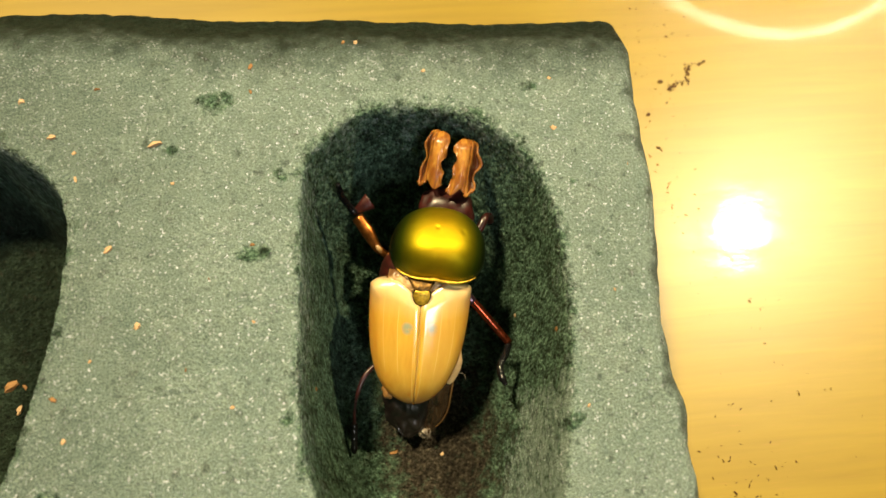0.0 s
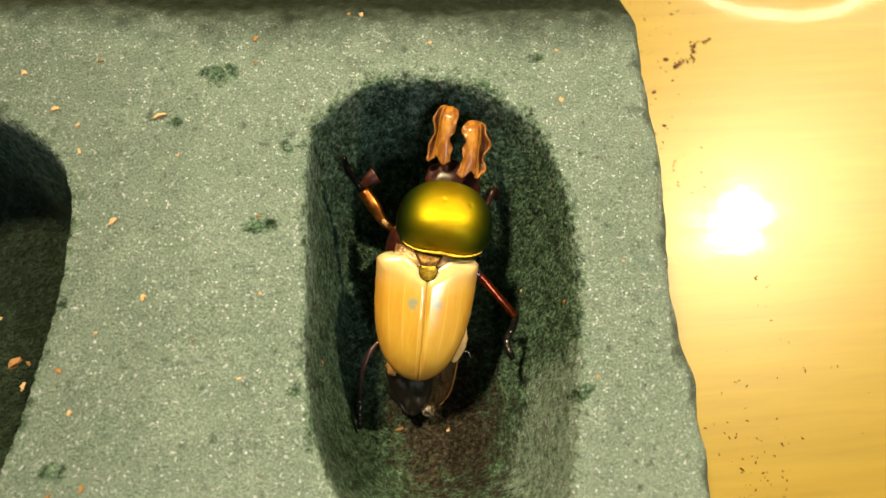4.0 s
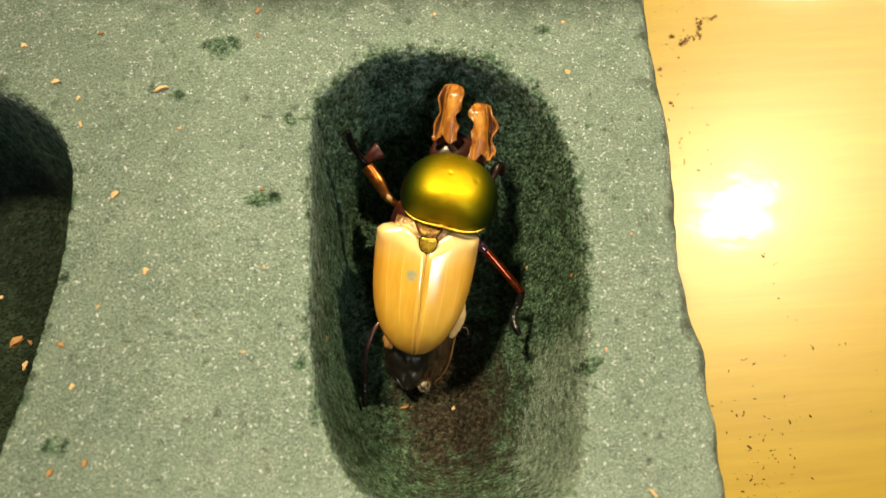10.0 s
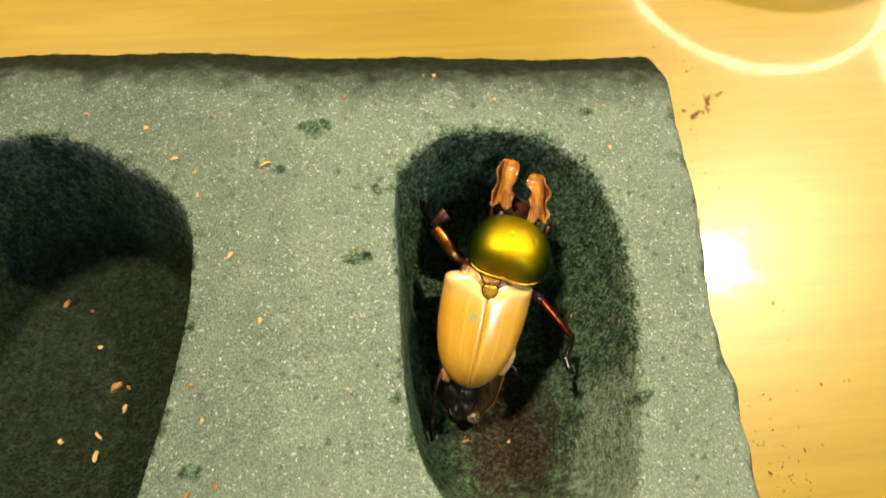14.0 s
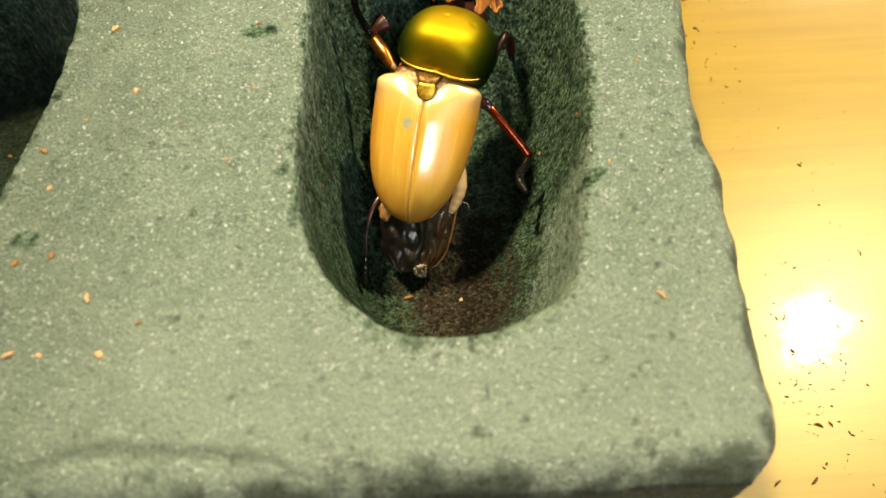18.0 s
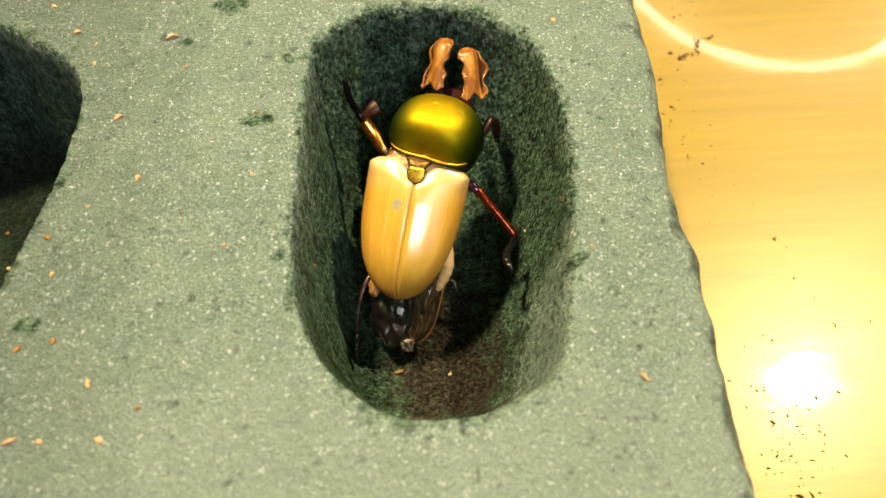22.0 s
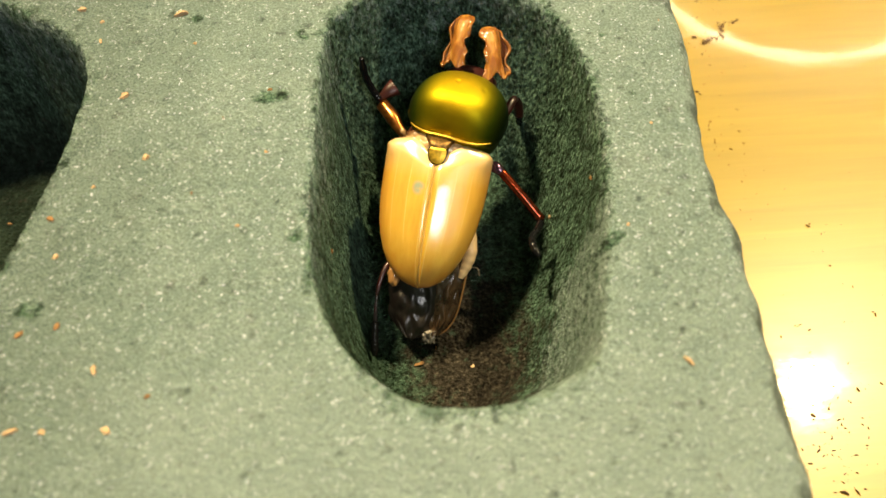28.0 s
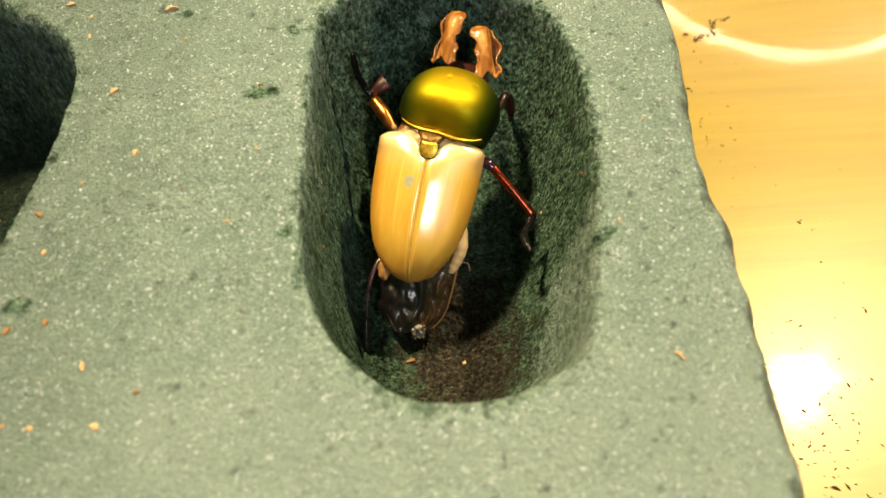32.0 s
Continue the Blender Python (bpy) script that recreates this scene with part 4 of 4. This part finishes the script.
RIM = plain("white_plastic", (0.80, 0.79, 0.76), 0.3, vary=0.04)
arc_ring(0.1355, 0.1987)
arc_ring(0.2260, 0.1400)


def chip_mesh(name, size, material, seed):
    """A splintered flake with broken ends."""
    rnd = random.Random(seed)
    bm = bmesh.new()
    bmesh.ops.create_cube(bm, size=1.0)
    bmesh.ops.subdivide_edges(bm, edges=bm.edges[:], cuts=1, use_grid_fill=True)
    for v in bm.verts:
        f = 0.45 + 0.85 * rnd.random()
        taper = 1 - 0.6 * rnd.random() * abs(v.co.x) * 2
        v.co = Vector((v.co.x * size[0] * f, (v.co.y + 0.55 * (rnd.random() - 0.5)) * size[1] * taper, (v.co.z + 0.45 * (rnd.random() - 0.5)) * size[2] * taper))
    me = bpy.data.meshes.new(name)
    bm.to_mesh(me)
    bm.free()
    me.materials.append(material)
    return me


CHIP = plain("pale_wood_chip", (0.40, 0.28, 0.16), 0.8, vary=0.5, scale=900)
CHIP_DARK = plain("brown_wood_chip", (0.21, 0.110, 0.038), 0.8, vary=0.5, scale=900)
chip_shapes = [chip_mesh("wood_chip", (1.0, (0.8, 0.5, 0.3)[k % 3], 0.45), CHIP if k < 4 else CHIP_DARK, k) for k in range(6)]

# centimetres on the block's top, length in millimetres, turn, shape
TOP_CHIPS = ((-2.32, 4.42, 1.0, 50, 4), (-2.35, 7.68, 1.6, 20, 4), (-2.35, 7.18, 1.1, 80, 4), (-4.89, 7.37, 1.3, 40, 5), (-5.56, 6.5, 1.9, 60, 1), (-5.18, 6.21, 1.0, 10, 0), (-5.12, 5.74, 1.3, 70, 1), (-4.56, 4.49, 2.0, 130, 1), (-3.90, 6.28, 2.8, 28, 2), (-4.04, 3.24, 1.5, 15, 0),
             (-0.76, 8.09, 1.3, 75, 4), (-0.55, 8.09, 1.3, 120, 0), (0.58, 7.41, 0.9, 30, 3), (2.69, 6.19, 1.2, 140, 3), (-5.19, 2.21, 1.5, 0, 4), (2.74, 7.15, 0.8, 45, 3), (3.85, 5.44, 0.7, 0, 2), (-3.59, 5.57, 0.9, 60, 0), (-2.98, 3.90, 0.7, 80, 5), (-2.30, 3.17, 0.7, 10, 3),
             (-4.70, 2.74, 0.8, 50, 0), (-3.29, 2.50, 0.8, 30, 5), (-4.77, 0.54, 1.5, 60, 4), (-5.22, 0.45, 1.6, 20, 4), (-4.18, -0.10, 1.7, 100, 1), (-5.02, -0.83, 2.0, 10, 2), (-4.67, -0.85, 1.2, 70, 0), (-3.91, -0.89, 1.3, 95, 3), (-3.49, -0.49, 1.0, 15, 4), (2.96, -0.51, 1.9, 0, 2),
             (-6.00, -0.60, 3.0, -25, 2), (-6.50, -1.00, 1.8, -40, 1), (-5.00, 1.60, 1.2, 20, 0), (-2.60, 1.90, 0.8, 40, 3), (2.63, 1.53, 0.8, 20, 0), (3.30, 3.30, 0.6, 10, 3), (-6.10, 7.20, 1.4, 15, 0), (-7.20, 7.60, 1.2, 60, 1))
# centimetres in the hollows, in the block's own axes
HOLLOW_CHIPS = ((-7.60, 3.25, 3.6, 85, 4), (-7.41, 2.78, 2.4, 70, 1), (-7.93, 1.86, 2.8, 110, 1), (-7.90, 2.26, 2.6, 35, 2), (-8.66, 2.22, 1.6, 10, 0), (-7.35, 3.23, 1.6, 30, 4), (-8.74, 5.21, 2.6, 10, 4), (-7.98, 4.17, 1.4, 50, 0), (-8.2, 5.0, 1.2, 50, 4), (-8.4, 0.9, 1.9, 20, 0), (-7.6, 0.6, 1.5, 60, 4),
                (2.45, 2.90, 1.2, 30, 4), (2.12, 3.73, 1.1, 30, 0), (-0.35, 1.45, 2.2, 95, 5), (-0.05, 1.75, 1.0, 40, 5), (-1.55, 2.34, 1.0, 40, 4), (0.55, 1.35, 0.9, 10, 3))


def scatter(name, rows, label, group):
    for x, y, mm, turn, k in rows:
        gx, gy = np.array([x * CM]), np.array([y * CM])
        e = 0.0006
        z = float(foam_height(gx, gy)[0])
        sx = float(foam_height(gx + e, gy)[0] - foam_height(gx - e, gy)[0]) / (2 * e)
        sy = float(foam_height(gx, gy + e)[0] - foam_height(gx, gy - e)[0]) / (2 * e)
        up = Vector((-sx, -sy, 1)).normalized()
        ob = new(name, chip_shapes[k])
        size = mm * 0.001 * 0.70
        ob.matrix_world = Matrix.LocRotScale(Vector((x * CM, y * CM, z)) + up * size * 0.10, up.to_track_quat("Z", "Y") @ Euler((0, 0, radians(turn))).to_quaternion(), (size, size, size))
        tagged(ob, label, "wood chip", group)


scatter("wood_chip", TOP_CHIPS, "tiny pale brown wood chip lying on the foam", "wood chips on the foam")
scatter("wood_chip", HOLLOW_CHIPS, "small orange-brown wood chip lying in the foam hollow", "wood chips in the hollows")


def crumbs(name, places, label, material, seed, slim=0.11):
    """Loose soil and bark crumbs, too many to count, as one object on the tabletop."""
    rnd = random.Random(seed)
    verts, faces = [], []
    for x, y, mm in places:
        a = rnd.random() * math.pi
        l, w, h = mm * 0.00072, mm * 0.001 * (slim + 0.22 * rnd.random()), mm * 0.001 * 0.22
        hook = 0.5 * (rnd.random() - 0.5) / l
        n0 = len(verts)
        for i in range(3):
            for k in range(5):
                t = 2 * math.pi * k / 5 + rnd.random() * 0.6
                s = (0.7, 1.0, 0.45)[i] * (0.75 + 0.5 * rnd.random())
                px, py = math.cos(t) * l * 0.5 * s, math.sin(t) * w * 0.5 * s
                py += hook * px * px * 2
                verts.append((x * CM + px * math.cos(a) - py * math.sin(a), y * CM + px * math.sin(a) + py * math.cos(a), (0.00003, 0.45 * h, h)[i]))
        for i in range(2):
            for k in range(5):
                faces.append((n0 + i * 5 + k, n0 + i * 5 + (k + 1) % 5, n0 + (i + 1) * 5 + (k + 1) % 5, n0 + (i + 1) * 5 + k))
        faces.append(tuple(n0 + 10 + k for k in range(5)))
    return tagged(new(name, mesh_from(name, verts, faces, material, False)), label, "soil crumbs", kind="stuff")


SOIL = plain("dark_brown_soil", (0.070, 0.034, 0.009), 0.9, vary=0.5, scale=1500)
OCHRE = plain("ochre_bark_dust", (0.20, 0.095, 0.022), 0.9, vary=0.4, scale=1500)
rnd = random.Random(11)
clump = []
for k in range(75):
    u = rnd.random()
    bend = 0.05 * math.sin(u * 11) + 0.03 * math.sin(u * 27)
    spread = 0.022 + 0.035 * u
    clump.append((6.55 + 0.80 * u - bend + rnd.gauss(0, spread), 9.10 + 0.82 * u + bend + rnd.gauss(0, spread), 0.4 + 1.1 * rnd.random() ** 1.5))
clump += [(6.34, 9.40, 1.9), (6.40, 8.84, 1.0), (5.91, 8.56, 1.6), (6.0, 7.7, 1.4), (6.05, 7.62, 0.9)]
crumbs("soil_clump", clump, "dark brown clump of damp soil crumbs on the table", SOIL, 3, 0.34)
fine = [(x, y, m) for x, y, m in ((6.71, 10.94, 1.0), (6.69, 10.62, 1.3), (6.85, 10.7, 1.1), (7.24, 11.15, 0.9), (5.75, 10.99, 1.0), (6.73, 7.11, 0.9), (7.24, 8.37, 0.7), (7.43, 3.08, 1.0), (7.54, 2.68, 0.7), (8.46, 2.03, 0.7), (8.59, 2.04, 0.9), (9.09, 1.46, 0.6),
         (7.66, 4.01, 0.5), (6.68, 4.58, 0.5), (8.53, 5.23, 0.6), (6.24, 4.24, 0.6), (7.35, 4.05, 0.9), (6.40, 3.78, 0.5), (6.84, 5.42, 0.5), (7.88, 2.06, 0.9), (6.11, 4.48, 0.6), (6.47, 7.55, 0.8), (6.47, 8.48, 0.8))]
fine += [(7.3, 4, 1.5), (7.5, 3.8, 0.8), (7.4, 3.4, 0.7), (7.7, 2.6, 0.8), (7.9, 2, 1.5), (7.3, 1.9, 0.9), (6.5, 1.9, 1.1), (6.5, 1.1, 1.1), (7.1, 1.1, 1.1), (6, 0.9, 0.9), (6.2, 0.8, 1.1), (6.7, 0.7, 0.9), (7.1, 0.6, 1.5), (6.2, 0.2, 1.8), (6.5, 0.3, 1.2), (6.6, 0.1, 1.2), (6.1, -0.4, 1.6), (5.9, -0.6, 1.3), (6.4, -0.8, 1.1), (6.6, -0.8, 1), (6.3, -1.1, 2.1), (6.5, -1.1, 1.7), (6.8, -1.3, 1.2), (6.6, -1.7, 0.8), (6.2, -1.8, 1.2), (6, -2, 2.6), (5.4, -2, 2), (6.9, -2.1, 0.9), (7, 0.1, 1), (6.3, -0.1, 0.6)]
for k in range(120):
    fine.append((6.45 + rnd.gauss(0, 0.38), -0.2 + rnd.gauss(0, 0.95), 0.3 + 0.9 * rnd.random() ** 2))
for k in range(22):
    fine.append((6.9 + rnd.gauss(0, 0.9), 3.0 + rnd.gauss(0, 2.0), 0.2 + 0.4 * rnd.random() ** 2))
for k in range(40):
    fine.append((6.3 + rnd.gauss(0, 0.5), 10.6 + rnd.gauss(0, 0.8), 0.3 + 0.8 * rnd.random() ** 2))
crumbs("soil_crumbs", fine, "loose dark soil crumbs scattered over the table", SOIL, 5)
dust = [(6.2 + rnd.gauss(0, 0.35), 6.6 + rnd.gauss(0, 1.0), 0.4 + 1.0 * rnd.random() ** 2) for k in range(45)] + [(6.1 + rnd.gauss(0, 0.3), 9.8 + rnd.gauss(0, 0.9), 0.3 + 0.7 * rnd.random()) for k in range(30)]
crumbs("bark_dust", dust, "ochre bark dust sprinkled beside the foam block", OCHRE, 6)


# ---- what moves ----
# seconds, scutellum x and y, turn of the hind body (centimetres, degrees)
HIND = [(0, 0.25, 3.46, -6.0), (2, 0.24, 3.44, -6.2), (3.5, 0.24, 3.42, -7.0), (6, 0.21, 3.44, -8.0), (9, 0.17, 3.46, -9.2), (10.5, 0.125, 3.48, -10.2),
        (12, 0.08, 3.53, -12.2), (13.5, 0.05, 3.57, -13.6), (15.2, 0.04, 3.53, -14.0), (17.5, 0.10, 3.46, -13.2), (20, 0.11, 3.46, -13.6), (23, 0.10, 3.48, -15.0),
        (28, 0.10, 3.46, -14.2), (32, 0.10, 3.49, -15.2)]
# seconds, shift of the pronotum in x and y, nod, turn
NOD = [(0, 0.09, 0.03, 0, -11), (6, 0.08, 0.02, 0, -14), (9, 0.08, 0.03, 1, -17), (12, 0.06, 0.05, 2, -20), (13.5, 0.05, 0.07, 3, -22), (15.2, 0.04, 0.04, 3, -22), (17.5, 0.02, 0.04, 4, -22), (32, 0.02, 0.03, 4, -23)]
# seconds, base x and y, tip x and y of the two mandibles
JAW_A = [(0, 0.61, 5.57, 0.82, 6.15), (3, 0.63, 5.53, 0.84, 6.13), (6, 0.66, 5.49, 0.87, 6.11), (9, 0.66, 5.43, 0.86, 6.08), (12, 0.61, 5.4, 0.84, 6.06), (14, 0.57, 5.4, 0.82, 6.07), (18, 0.57, 5.41, 0.83, 6.04), (23, 0.57, 5.41, 0.83, 6.07), (32, 0.55, 5.4, 0.83, 6.08)]
JAW_B = [(0, 1.04, 5.4, 1.2, 6.16), (2, 1.04, 5.38, 1.2, 6.14), (3, 1.07, 5.28, 1.2, 6.11), (6, 1.11, 5.2, 1.21, 6.05), (9, 1.15, 5.07, 1.2, 5.96), (12, 1.18, 5.02, 1.18, 5.9), (14, 1.18, 5.03, 1.19, 5.87), (18, 1.22, 5.1, 1.16, 5.83), (23, 1.22, 5.12, 1.15, 5.86), (28, 1.2, 5.07, 1.14, 5.87), (32, 1.19, 5.0, 1.12, 5.85)]


def hind_pose(x, y, turn):
    pivot = Vector((0.10 * CM, 3.48 * CM, 0))
    swing = Matrix.Translation((x * CM, y * CM, 0)) @ pose(0, 0, 0, 0, 0, turn + 15) @ Matrix.Translation(-pivot)
    return BODY.inverted() @ swing @ BODY


def jaw_pose(bx, by, tx, ty, side):
    base, tip = Vector((bx, by, -0.62)), Vector((tx, ty, -0.22))
    d = tip - base
    yaw = math.degrees(math.atan2(-d.x, d.y))
    tilt = math.degrees(math.atan2(d.z, math.hypot(d.x, d.y)))
    return local_of(bx, by, base.z, tilt, side * 4, yaw)


def motions():
    walk(abdomen, [(t, hind_pose(x, y, turn)) for t, x, y, turn in HIND])
    walk(pronotum, [(t, local_of(0.54 + dx, 4.42 + dy, -0.87, nod - 10, 3, turn)) for t, dx, dy, nod, turn in NOD])
    walk(head, [(t, local_of(0.76 + dx, 5.22 + dy, -1.08, 12 + nod, 3, turn + 4)) for t, dx, dy, nod, turn in NOD])
    for jaw, rows, side in zip(jaws, (JAW_A, JAW_B), (-1, 1)):
        walk(jaw, [(row[0], jaw_pose(*row[1:], side)) for row in rows])


motions()
